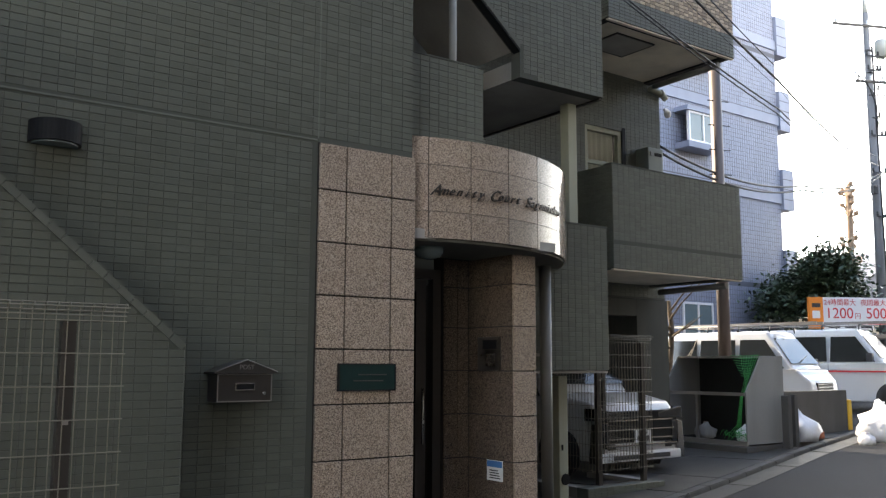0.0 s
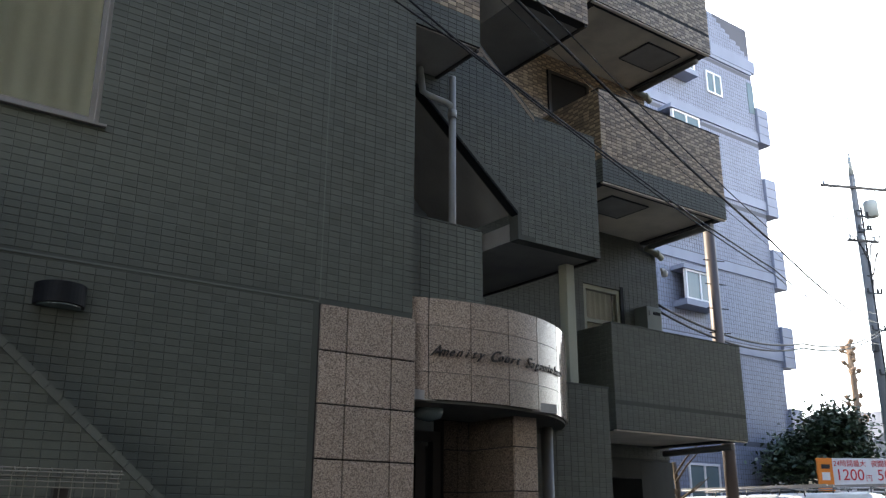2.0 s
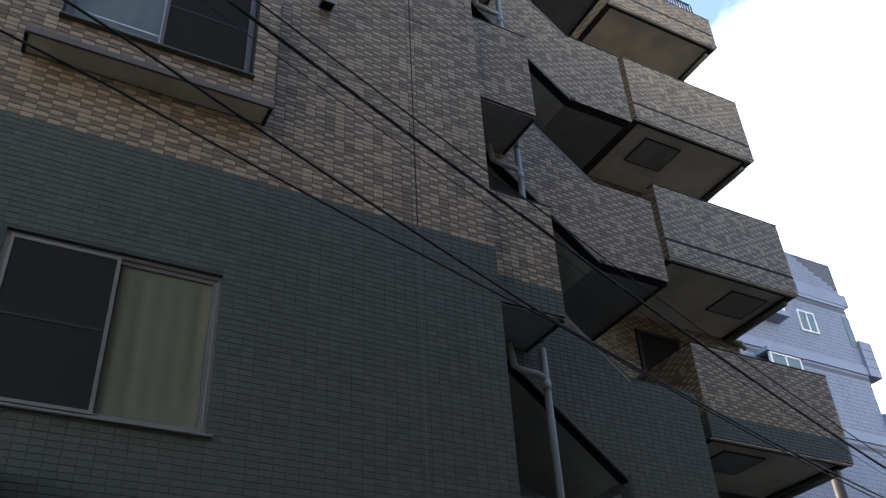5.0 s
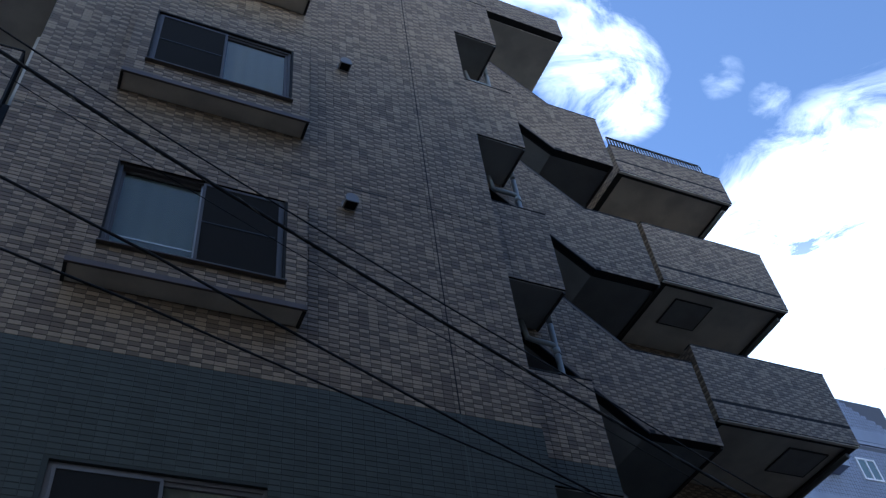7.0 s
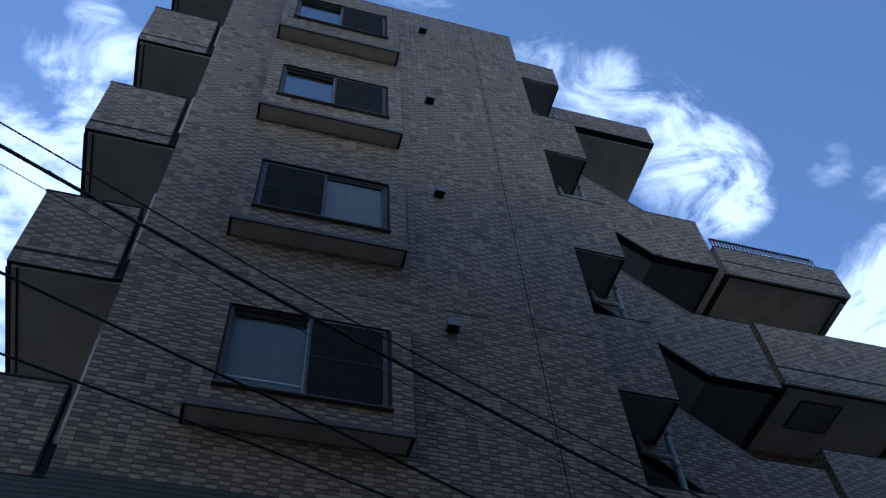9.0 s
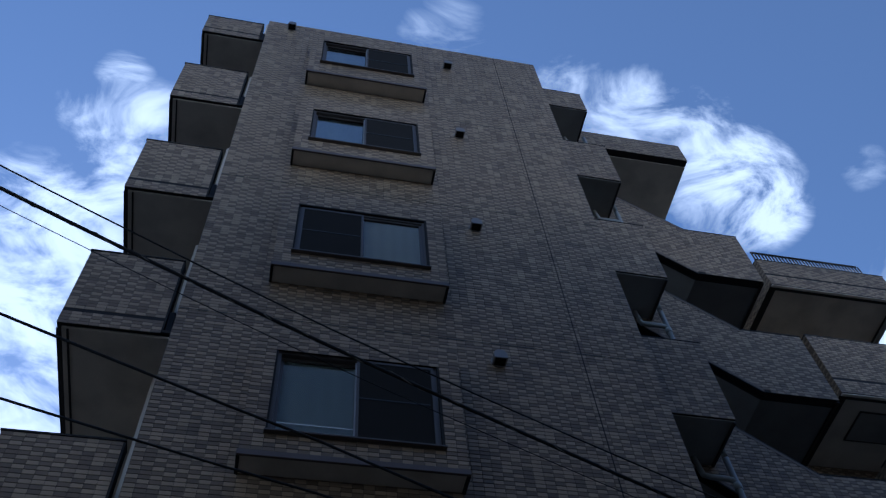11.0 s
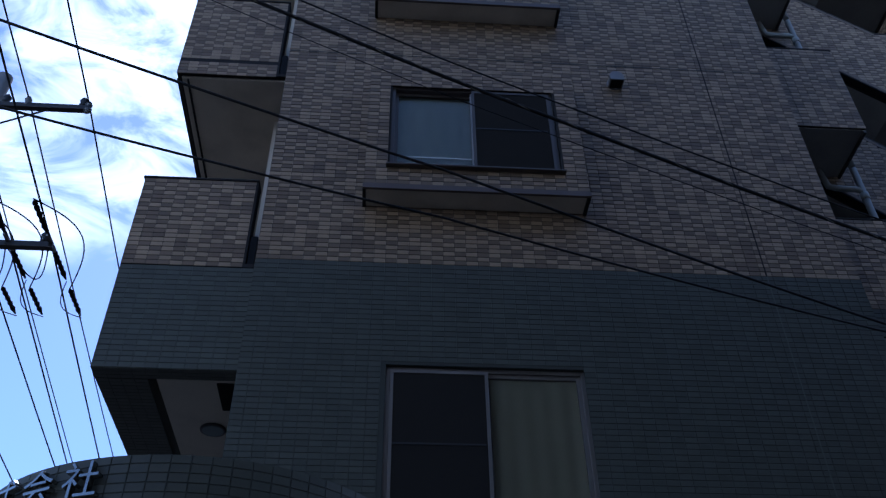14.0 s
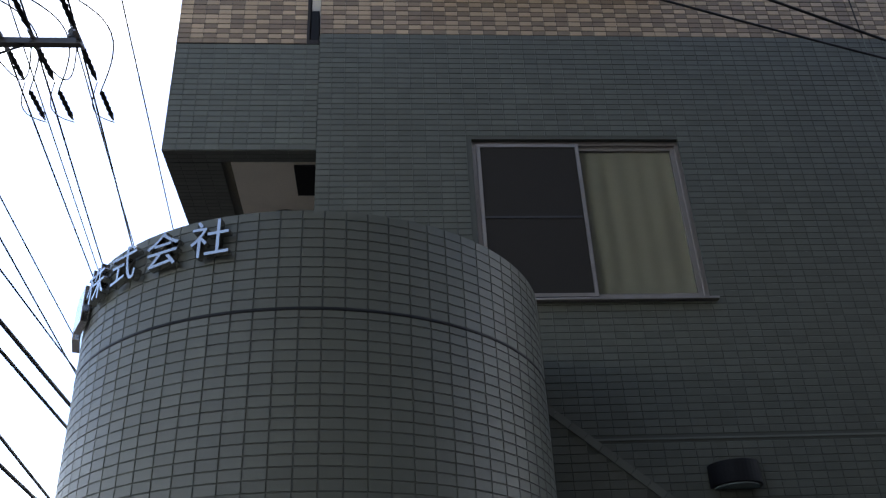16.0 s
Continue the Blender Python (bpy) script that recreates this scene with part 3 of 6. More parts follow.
# balconies along the side street, at the left end
def left_balcony(z0, z1, green_to=None, group="side balconies"):
    b = thing("balcony", "tiled side balcony with a painted underside", "balcony", group)
    x0, x1, y0 = -2.61, XL - 0.085, 0.03
    t = 0.14
    fr = part("parapet", box(x0, x1, y0, y0 + t, z0, z1), GROUT_B, b)
    part("parapet_side", box(x0, x0 + t, y0 + t + 0.002, 8.5, z0, z1), GROUT_B, b)
    part("lower_panel", box(x1, XL - 0.004, y0, y0 + t, z0, z0 + 0.04), GROUT_B, b)
    part("divider", box(XL - 0.16, XL - 0.01, 0.62, 0.72, z0 + 0.25, z0 + 2.55), PAINT, b, "pale partition between the balcony and the wall")
    part("coping", box(x0 - 0.012, x1 + 0.004, y0 - 0.012, y0 + t + 0.01, z1 + 0.001, z1 + 0.02), GROUT_B, b)
    part("drain_slot", box(x1 + 0.012, XL - 0.014, y0 + 0.01, y0 + 0.1, z0 + 0.041, z0 + 0.36), BLACK, b)
    return b, fr, x0, x1, y0

for k, (z0, z1) in enumerate(((9.07, 10.36), (11.88, 13.20), (14.80, 16.11), (17.77, 18.58))):
    b, fr, x0, x1, y0 = left_balcony(z0, z1)
    part("soffit", box(x0 + 0.05, XL - 0.004, y0 + 0.05, 8.5, z0 - 0.03, z0 - 0.002), PAINT, b, "stained painted underside")
    part("slab", box(x0 + 0.15, XL - 0.004, y0 + 0.15, 8.5, z0, z0 + 0.2), CONC, b)
    for xx in (x0, x0 + 0.10):
        part("soffit_groove", box(xx + 0.0, xx + 0.02, y0 + 0.06, 8.4, z0 - 0.045, z0 - 0.031), GROUT_B, b)
    tiles(fr, (x0, y0, z0 - 0.02), (1, 0, 0), XL - 0.004 - x0, z1 - z0 + 0.02, lambda x, z, zz=z0: x < XL - 0.085 and abs(z - zz - 0.21) > 0.012, kind="buff")

# the lowest one carries a deep green tiled beam round an open porch
b, fr, x0, x1, y0 = left_balcony(BND - 0.08, 7.53)
tiles(fr, (x0, y0, BND - 0.08), (1, 0, 0), XL - 0.004 - x0, 7.53 - BND + 0.08, lambda x, z: x < XL - 0.085, kind="buff")
beam = part("beam_front", box(x0, XL - 0.004, y0 + 0.004, y0 + 0.15, 5.5, BND - 0.084), GROUT, b, "dark green tiled beam over the porch")
tiles(beam, (x0, y0 + 0.004, 5.5), (1, 0, 0), XL - 0.004 - x0, BND - 5.584)
side = part("beam_side", box(x0, x0 + 0.40, y0 + 0.16, 8.5, 5.5, BND - 0.084), GROUT, b)
und = thing("porch_soffit", "painted porch ceiling within a tiled beam", "soffit")
part("panel", box(x0 + 0.47, XL - 0.006, y0 + 0.16, 8.5, 5.50, 5.56), PAINT, und)
part("downlight_trim", turned([(0.10, 5.60), (0.11, 5.605), (0.11, 5.618), (0.10, 5.62)], (-1.80, 0.95, -0.12)), TRIM, und)
part("downlight_glass", turned([(0.088, 5.597), (0.09, 5.599)], (-1.80, 0.95, -0.12)), FROST, und)
# flat near-black box drawn for the shade in an opening
part("slot_shade", box(-1.68, XL - 0.008, 0.22, 0.62, 5.485, 5.499), INTERIOR_SHADE, und, "near-black sheet for a shaded slot in the porch ceiling")
tile_jobs.append((beam, Vector((x0, y0 + 0.004, 5.5)), Vector((1, 0, 0)), XL - 0.004 - x0, 0.15, None, None, None, "under", "tile"))
tile_jobs.append((side, Vector((x0, y0 + 0.16, 5.5)), Vector((1, 0, 0)), 0.40, 3.0, None, None, None, "under", "tile"))

# ---- the stair tower: half-landings in front, sloped parapets behind them ----
BX1, BY = 6.95, 0.9                              # right end and plane of the sloped parapets
KB, KT, SLOPE = 5.87, 6.0, 0.83
LX1, LY = 4.66, 0.18

def landing(z0, z1, lower=False):
    l = thing("stair_landing", "tiled half-landing parapet of the outside stair", "stair landing", "stair landings")
    col = GROUT if z1 < 5 else GROUT_B
    fr = part("parapet", box(XR, LX1, LY, LY + 0.13, z0, z1), col, l)
    ret = part("parapet_return", box(LX1 - 0.13, LX1, LY + 0.132, BY - 0.01, z0, z1), STAIRPAINT, l)
    if not lower:
        part("slab", box(XR, LX1 - 0.004, LY + 0.02, BY - 0.01, z0 - 0.015, z0 + 0.18), STAIRPAINT, l, "painted underside")
        part("drip_edge", box(LX1 - 0.03, LX1, LY + 0.02, BY - 0.01, z0 - 0.04, z0 - 0.016), BRONZE, l)
    part("coping", box(XR + 0.001, LX1 + 0.008, LY - 0.008, LY + 0.14, z1 + 0.001, z1 + 0.016), col, l)
    return fr

lands = [(6.12, 7.5), (8.85, 10.2), (11.63, 13.0), (14.42, 15.7), (17.25, 18.0)]
fr = landing(3.36, 4.22, True)
tiles(fr, (XR, LY, 3.36), (1, 0, 0), LX1 - XR, 0.86)
for z0, z1 in lands:
    fr = landing(z0, z1)
    if z0 < 7:
        tiles(fr, (XR, LY, z0), (1, 0, 0), LX1 - XR, 0.30)
        tiles(fr, (XR, LY, z0 + 0.30), (1, 0, 0), LX1 - XR, z1 - z0 - 0.30, kind="buff")
    else:
        tiles(fr, (XR, LY, z0), (1, 0, 0), LX1 - XR, z1 - z0, kind="buff")

def flight(zb, zt, KB, step):
    """A sloped stair parapet with its waist slab and landing slab."""
    s = thing("stair_flight", "outside stair flight behind a sloping tiled parapet", "stairs", "stair flights")
    xl = XR
    zk = zb + step
    lo = [(BX1, zb), (KB, zb)] + ([(KB, zk)] if step else []) + [(xl, zk + SLOPE * (KB - xl))]
    hi = [(xl, zt + SLOPE * (KT - xl)), (KT, zt), (BX1, zt)]
    col = GROUT if zb < 5 else GROUT_B
    fr = part("sloped_parapet", prism(lo + hi, "y", BY, BY + 0.14), col, s)
    th = 0.2
    part("waist_slab", prism([(KB, zk + 0.005), (xl, zk + SLOPE * (KB - xl) + 0.005), (xl, zk + SLOPE * (KB - xl) + th), (KB, zk + th)], "y", BY + 0.142, 2.15), STAIRPAINT, s)
    part("landing_slab", box(KB, BX1 - 0.004, BY + 0.142, 3.39, zb + 0.005, zb + 0.2), STAIRPAINT, s)
    part("end_parapet", box(BX1 - 0.13, BX1, BY + 0.142, 2.3, zb + 0.2, zt), col, s)
    part("drip_edge", box(BX1 - 0.04, BX1, BY + 0.02, 3.0, zb - 0.022, zb - 0.001), BRONZE, s)
    n = 9
    for i in range(n):
        x = KB - (i + 1) * (KB - xl) / n
        z = zk + 0.2 + i * SLOPE * (KB - xl) / n
        part("step", box(x, x + (KB - xl) / n, BY + 0.15, 2.1, z, z + SLOPE * (KB - xl) / n), STAIRPAINT, s)
    def inside(x, z):
        if x > KT:
            return True
        top = zt + SLOPE * (KT - x)
        bot = zb if x > KB else zk + SLOPE * (KB - x)
        return bot + 0.035 < z < top - 0.035
    ztop = zt + SLOPE * (KT - xl)
    if zb < 5:
        cut = BND - 0.05
        tiles(fr, (4.3, BY, zb), (1, 0, 0), BX1 - 4.3, cut - zb, lambda x, z: inside(x, z) and z < (zt if x > KT else 99))
        tiles(fr, (4.3, BY, cut), (1, 0, 0), BX1 - 4.3, ztop - cut, lambda x, z: inside(x, z) and (x <= KT), kind="buff")
    else:
        tiles(fr, (4.3, BY, zb), (1, 0, 0), BX1 - 4.3, ztop - zb, lambda x, z: inside(x, z) and (x <= KT or z < zt), kind="buff")
    # dark edge strips along the slope
    for a, b, up in (((KB, zk), (xl, zk + SLOPE * (KB - xl)), 1), ((KT, zt), (xl, zt + SLOPE * (KT - xl)), -1)):
        part("edge_strip", prism([a, b, (b[0], b[1] + up * 0.06), (a[0], a[1] + up * 0.06)], "y", BY - 0.007, BY - 0.001), GREEN if zb < 5 and up > 0 else BROWN, s)
        if up > 0:
            part("edge_bead", prism([a, b, (b[0], b[1] - 0.03), (a[0], a[1] - 0.03)], "y", BY - 0.003, BY + 0.10), BLACK, s)
    # narrow coping along the slope and the level part
    cop = bmesh.new()
    add_box(cop, KT, BX1 + 0.008, BY - 0.008, BY + 0.15, zt + 0.001, zt + 0.018)
    part("coping", cop, col, s)
    part("slope_coping", prism([(KT, zt), (KT, zt + 0.02), (xl, zt + SLOPE * (KT - xl) + 0.02), (xl, zt + SLOPE * (KT - xl))], "y", BY - 0.008, BY + 0.15), col, s)

for zb, zt, kb, step in ((4.56, 6.04, 5.73, 0.30), (7.57, 8.86, 5.88, 0), (10.29, 11.64, 5.87, 0), (13.05, 14.39, 5.83, 0)):
    flight(zb, zt, kb, step)

low = thing("entrance_stair_parapet", "dark green tiled wall hanging over the parking bay", "parapet")
fr = part("parapet", box(5.38, BX1 + 0.01, BY, BY + 0.14, 1.56, 3.09), GROUT, low)
part("soffit", box(5.38, BX1 + 0.01, BY + 0.02, 2.3, 1.53, 1.555), STAIRPAINT, low)
part("coping", box(5.38, BX1 + 0.018, BY - 0.008, BY + 0.15, 3.091, 3.11), GROUT, low)
tiles(fr, (5.38, BY, 1.56), (1, 0, 0), BX1 + 0.01 - 5.38, 1.53)
part("end_wall", box(BX1 - 0.13, BX1 + 0.01, BY + 0.142, 2.3, 1.56, 3.09), GROUT, low)

top = thing("stair_roof", "tiled roof slab over the outside stair", "roof")
fr = part("fascia", box(4.7, 6.96, BY, BY + 0.14, 17.26, 17.93), GROUT_B, top)
part("slab", box(4.7, 6.95, BY + 0.141, 3.39, 17.24, 17.5), PAINT, top)
part("lower_beam", box(6.3, 6.95, 2.6, 3.39, 16.7, 17.239), PAINT, top)
part("end_fascia", box(6.82, 6.96, BY + 0.142, 3.39, 17.501, 17.93), GROUT_B, top)
tiles(fr, (4.7, BY, 17.26), (1, 0, 0), 2.26, 0.67, kind="buff")

# back walls of the open gallery, with the rest of the block behind
DOORWIN = (9.2, 10.0, 3.45, 5.2)
back_low = wall_with_holes("gallery_wall_lower", XR, 10.9, 2.62, 6.4, 3.4, 3.6, [DOORWIN], GROUT, block)
back_up = part("gallery_wall_upper", box(XR, 10.9, 3.4, 3.6, 6.4, 16.6), GROUT_B, block)
tiles(back_low, (7.0, 3.4, 2.65), (1, 0, 0), 3.9, 3.75, lambda x, z: not in_rect(x, z, DOORWIN, 0.0))
tiles(back_up, (6.9, 3.4, 6.4), (1, 0, 0), 4.0, 10.2, kind="buff")
part("end_wall", box(10.7, 10.896, 3.61, 8.9, 2.62, 16.6), GROUT, block)
part("block_roof", box(XR, 10.9, 3.4, 9.2, 16.605, 16.8), CONC, block)
part("garage_ceiling", box(5.36, 10.9, 3.61, 9, 2.45, 2.6), DARKRENDER, block)
part("garage_wall", box(5.2, 5.35, 1.2, 9, -0.2, 2.44), DARKRENDER, block)
part("garage_pier", box(10.24, 10.95, 3.395, 4.4, -0.2, 2.615), DARKRENDER, block, "plain rendered pier beside the parking bay")
part("garage_lintel", box(9.0, 10.238, 3.395, 3.6, 2.36, 2.615), DARKRENDER, block)
# near-black sheet paints the shade deep in the garage
part("garage_back", box(5.4, 10.8, 8.0, 8.1, 0.0, 2.44), INTERIOR_SHADE, block)
gw = thing("gallery_door", "cream framed glazed door onto the balcony", "door")
part("frame", wall_ring(9.2, 10.0, 3.45, 5.2, 3.42, 3.5, 0.07), CREAM, gw)
part("rail", box(9.27, 9.93, 3.43, 3.48, 4.62, 4.68), CREAM, gw)
p = part("pane", box(9.27, 9.93, 3.45, 3.456, 3.5, 5.13), PANE, gw)
p.visible_shadow = False
part("curtain", folds(9.25, 9.95, 3.55, 3.5, 5.15, 6, 0.015), CURTAIN, gw, "pale curtain")
part("jamb", box(10.001, 10.07, 3.39, 3.5, 3.4, 5.26), BLACK, gw)
for z0, z1 in ((7.0, 8.6), (9.8, 11.4)):
    dw = thing("gallery_window", "dark gallery window with a bronze frame", "window", "gallery windows")
    part("frame", wall_ring(8.6, 9.5, z0, z1, 3.36, 3.399, 0.06), BRONZE, dw)
    part("pane", box(8.66, 9.44, 3.38, 3.386, z0 + 0.06, z1 - 0.06), SCREEN, dw)
    part("side_sash", box(9.6, 9.75, 3.37, 3.398, z0 + 0.1, z1 - 0.2, 0.005), ALU, dw)

col = thing("gallery_column", "cream painted steel column at the stair", "column")
part("shaft", box(6.75, 6.88, 1.25, 1.38, 3.125, 4.555, 0.01), CREAM, col)
part("base_plate", box(6.72, 6.91, 1.22, 1.41, 3.095, 3.124), CREAM, col)

heater = thing("water_heater", "grey gas water heater on the gallery wall", "water heater")
part("case", box(10.28, 10.62, 3.12, 3.38, 4.15, 4.95, 0.012), HEATER, heater)
part("louvre", box(10.42, 10.58, 3.112, 3.119, 4.82, 4.87), BLACK, heater)
part("exhaust_port", box(10.32, 10.38, 3.105, 3.119, 4.81, 4.88, 0.004), PIPEGREY, heater)
part("pipe", tube([(10.4, 3.3, 4.14), (10.4, 3.3, 3.2)], 0.02, 8), PIPEGREY, heater)

# ---- balconies at the right ----
RX0, RX1, RY, RB = 8.04, 10.66, 1.8, 3.4
def right_balcony(z0, z1, hatch=None, rail=False):
    b = thing("balcony", "tiled balcony with a stained painted underside" if not rail else "low tiled balcony with a slim metal railing", "balcony", "gallery balconies")
    col = GROUT if z0 < 5 else GROUT_B
    fr = part("parapet", box(RX0, RX1, RY, RY + 0.13, z0, z1), col, b)
    sd = part("parapet_side", box(RX0, RX0 + 0.13, RY + 0.132, RB - 0.01, z0, z1), col, b)
    part("parapet_side", box(RX1 - 0.13, RX1, RY + 0.132, RB - 0.01, z0, z1), col, b)
    part("slab", box(RX0 + 0.135, RX1 - 0.135, RY + 0.135, RB - 0.01, z0 + 0.03, z0 + 0.2), PAINT, b, "stained painted underside")
    part("soffit_rim", box(RX0 + 0.01, RX1 - 0.01, RY + 0.01, RY + 0.06, z0 - 0.02, z0 - 0.002), PAINT, b)
    if hatch:
        part("hatch", box(hatch, hatch + 0.72, 2.17, 2.75, z0 + 0.012, z0 + 0.028), STAIRPAINT, b, "dark escape hatch in the underside")
        part("hatch_rim", wall_ring(0, 0.76, 0, 0.62, 0, 0.02, 0.02), BRONZE, b).matrix_basis = Matrix.Translation((hatch - 0.02, 2.77, z0 + 0.008)) @ Matrix.Rotation(math.pi / 2, 4, 'X')
    part("gutter", tube([(RX1 - 0.12, RY + 0.18, z0 - 0.07), (RX1 - 0.12, RB - 0.2, z0 - 0.09)], 0.045, 10), PIPEGREY, b, "grey drain pipe under the slab")
    part("coping", box(RX0 - 0.008, RX1 + 0.008, RY - 0.008, RY + 0.14, z1 + 0.001, z1 + 0.018), col, b)
    if z0 < 4:
        tiles(fr, (RX0, RY, z0), (1, 0, 0), RX1 - RX0, z1 - z0, lambda x, z: abs(z - 3.125) > 0.022)
        tiles(sd, (RX0, RB - 0.01, z0), (0, -1, 0), RB - RY - 0.01, z1 - z0)
    elif z0 < 7:
        tiles(fr, (RX0, RY, z0), (1, 0, 0), RX1 - RX0, 0.33)
        tiles(fr, (RX0, RY, z0 + 0.33), (1, 0, 0), RX1 - RX0, z1 - z0 - 0.33, kind="buff")
        tiles(sd, (RX0, RB - 0.01, z0), (0, -1, 0), RB - RY - 0.01, 0.33)
        tiles(sd, (RX0, RB - 0.01, z0 + 0.33), (0, -1, 0), RB - RY - 0.01, z1 - z0 - 0.33, kind="buff")
    else:
        tiles(fr, (RX0, RY, z0), (1, 0, 0), RX1 - RX0, z1 - z0, lambda x, z, zz=z0: abs(z - zz - 0.33) > 0.02, kind="buff")
        tiles(sd, (RX0, RB - 0.01, z0), (0, -1, 0), RB - RY - 0.01, z1 - z0, kind="buff")
    if rail:
        part("top_rail", tube([(RX0 + 0.04, RY + 0.06, z1 + 0.34), (10.3, RY + 0.06, z1 + 0.34)], 0.022, 8), BRONZE, b)
        part("bottom_rail", tube([(RX0 + 0.04, RY + 0.06, z1 + 0.05), (10.3, RY + 0.06, z1 + 0.05)], 0.015, 6), BRONZE, b)
        bar = part("baluster", tube([(0, 0, z1 + 0.02), (0, 0, z1 + 0.33)], 0.016, 6), BRONZE, b)
        bar.location = (RX0 + 0.05, RY + 0.06, 0)
        for i in range(1, 33):
            o = bar.copy()
            scene.collection.objects.link(o)
            o.location = (RX0 + 0.05 + i * 0.07, RY + 0.06, 0)

for z0, z1, hatch in ((2.81, 4.13, None), (6.06, 7.42, 8.6), (8.84, 10.20, 9.62), (11.62, 13.02, 8.55)):
    right_balcony(z0, z1, hatch)
right_balcony(14.51, 15.30, None, True)

pipe = thing("steel_pole", "brown steel pole with climbing rungs behind the refuse shelter", "pole")
part("shaft", tube([(13.3, 4.08, 0.0), (13.3, 4.08, 7.4)], 0.115, 14, 0.105), STEELPOLE, pipe)
for k in range(4):
    part("rung", tube([(13.07, 4.08, 5.05 + k * 0.46), (13.58, 4.0, 5.05 + k * 0.46 + 0.03)], 0.01, 6), BLACK, pipe)
for z in (6.0, 8.85, 11.65):
    el = thing("drain_elbow", "cream drain pipe elbow at the end wall", "pipe", "drain elbows")
    part("pipe", tube([(10.6, 3.33, z - 0.02), (10.86, 3.33, z - 0.05), (10.98, 3.33, z - 0.12)], 0.05, 10), CREAM, el)
    part("collar", tube([(10.84, 3.33, z - 0.045), (10.9, 3.33, z - 0.065)], 0.062, 10), CREAM, el)
cam_b = thing("security_camera", "small white security camera on the end wall", "camera")
part("dome", turned([(0.03, 0.06), (0.055, 0.04), (0.06, 0.0), (0.04, -0.05), (0.0, -0.06)], (10.98, 3.3, 5.62)), SIGNWHITE, cam_b)
part("bracket", box(10.9, 10.98, 3.28, 3.32, 5.66, 5.70), SIGNWHITE, cam_b)

# rain pipes inside the stair openings
for z0, z1 in ((4.25, 6.1), (7.45, 8.84), (10.15, 11.62), (12.95, 14.41), (15.65, 17.23)):
    rp = thing("rain_pipe", "grey rain pipe with an elbow under the landing", "pipe", "rain pipes")
    x, y = 4.74, 0.74
    part("riser", tube([(x, y, z0 - 1.3 if z0 > 5 else z0 - 0.9), (x, y, z1 - 0.03)], 0.037, 12), PIPEGREY2, rp)
    part("elbow", tube([(x, y, z1 - 0.43), (x - 0.02, y, z1 - 0.36), (x - 0.08, y + 0.01, z1 - 0.335), (x - 0.26, y + 0.02, z1 - 0.32), (x - 0.34, y + 0.04, z1 - 0.28), (x - 0.37, y + 0.05, z1 - 0.02)], 0.034, 12), PVC, rp)
    part("collar", tube([(x, y, z1 - 0.50), (x, y, z1 - 0.41)], 0.046, 12), PVC, rp)

# ---- entrance: granite facing, curved canopy, recess ----
facing = thing("granite_facing", "pink granite slabs beside the entrance", "wall facing", kind="structure")
gx = (2.935, 3.168, 3.572, 3.80)
gz = [-0.1, 0.12, 0.52, 0.922, 1.323, 1.725, 2.117, 2.511, 2.905, 3.258]
part("backing", box(2.932, 3.80, -0.006, -0.001, -0.1, 3.258), JOINT, facing)
for a, b in zip(gx, gx[1:]):
    for c, d in zip(gz, gz[1:]):
        part("slab", box(a + 0.006, b - 0.006, -0.028, -0.0065, c + 0.006, d - 0.006, 0.002), GRANITE, facing)
part("return_edge", box(3.784, 3.80, 0.0, 0.30, -0.1, 3.34), GRANITE, facing)

recess = thing("entrance_recess", "granite lined entrance recess under the canopy", "entrance", kind="structure")
part("floor", box(3.80, 5.1, 0.0, 1.1, -0.1, 0.16), CONC, recess)
part("ceiling", box(3.80, 5.36, 0.02, 1.05, 2.62, 2.7), STAIRPAINT, recess)
part("back_lining", box(4.79, 5.12, 0.96, 1.1, 0.0, 2.62), JOINT, recess)
part("side_lining", box(5.10, 5.12, 0.31, 0.96, 0.0, 2.62), JOINT, recess)
rz = [0.0, 0.36, 0.76, 1.16, 1.56, 1.96, 2.34, 2.61]
# lining slabs use the darkened granite, shade painted in
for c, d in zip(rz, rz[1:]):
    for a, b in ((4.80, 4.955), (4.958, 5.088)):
        part("slab", box(a + 0.003, b - 0.003, 0.945, 0.959, c + 0.005, d - 0.005), SHADEDSTONE, recess)
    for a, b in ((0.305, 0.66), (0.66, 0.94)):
        part("slab", box(5.086, 5.099, a + 0.003, b - 0.003, c + 0.005, d - 0.005), SHADEDSTONE, recess)
pier = thing("granite_pier", "pink granite pier at the entrance", "pier", kind="structure")
part("core", box(5.121, 5.35, 0.31, 0.95, -0.1, 2.62), JOINT, pier)
for c, d in zip(rz, rz[1:]):
    part("slab", box(5.09, 5.355, 0.285, 0.305, c + 0.005, d - 0.005, 0.002), GRANITE, pier)
    part("slab", box(5.352, 5.37, 0.306, 0.95, c + 0.005, d - 0.005), GRANITE, pier)

door = thing("entrance_door", "stainless steel framed glass entrance door", "door")
part("frame", wall_ring(3.86, 4.78, 0.16, 2.5, 0.97, 1.05, 0.09), BRONZE, door)
part("door_leaf", wall_ring(3.96, 4.62, 0.17, 2.4, 0.985, 1.03, 0.11), BRONZE, door)
p = part("pane", box(4.07, 4.51, 1.0, 1.008, 0.28, 2.29), CARGLASS, door)
p.visible_shadow = False
part("pull_handle", tube([(4.56, 0.94, 0.9), (4.56, 0.94, 1.4)], 0.014, 8), STEEL, door)
# near-black sheet paints the shade of the lobby
part("lobby_back", box(3.8, 4.9, 1.9, 1.95, 0.16, 2.6), INTERIOR_SHADE, door)
ip = thing("intercom_panel", "dark bronze intercom panel on the granite side wall", "intercom")
part("plate", box(5.068, 5.085, 0.46, 0.78, 1.56, 1.87, 0.003), BRONZE, ip)
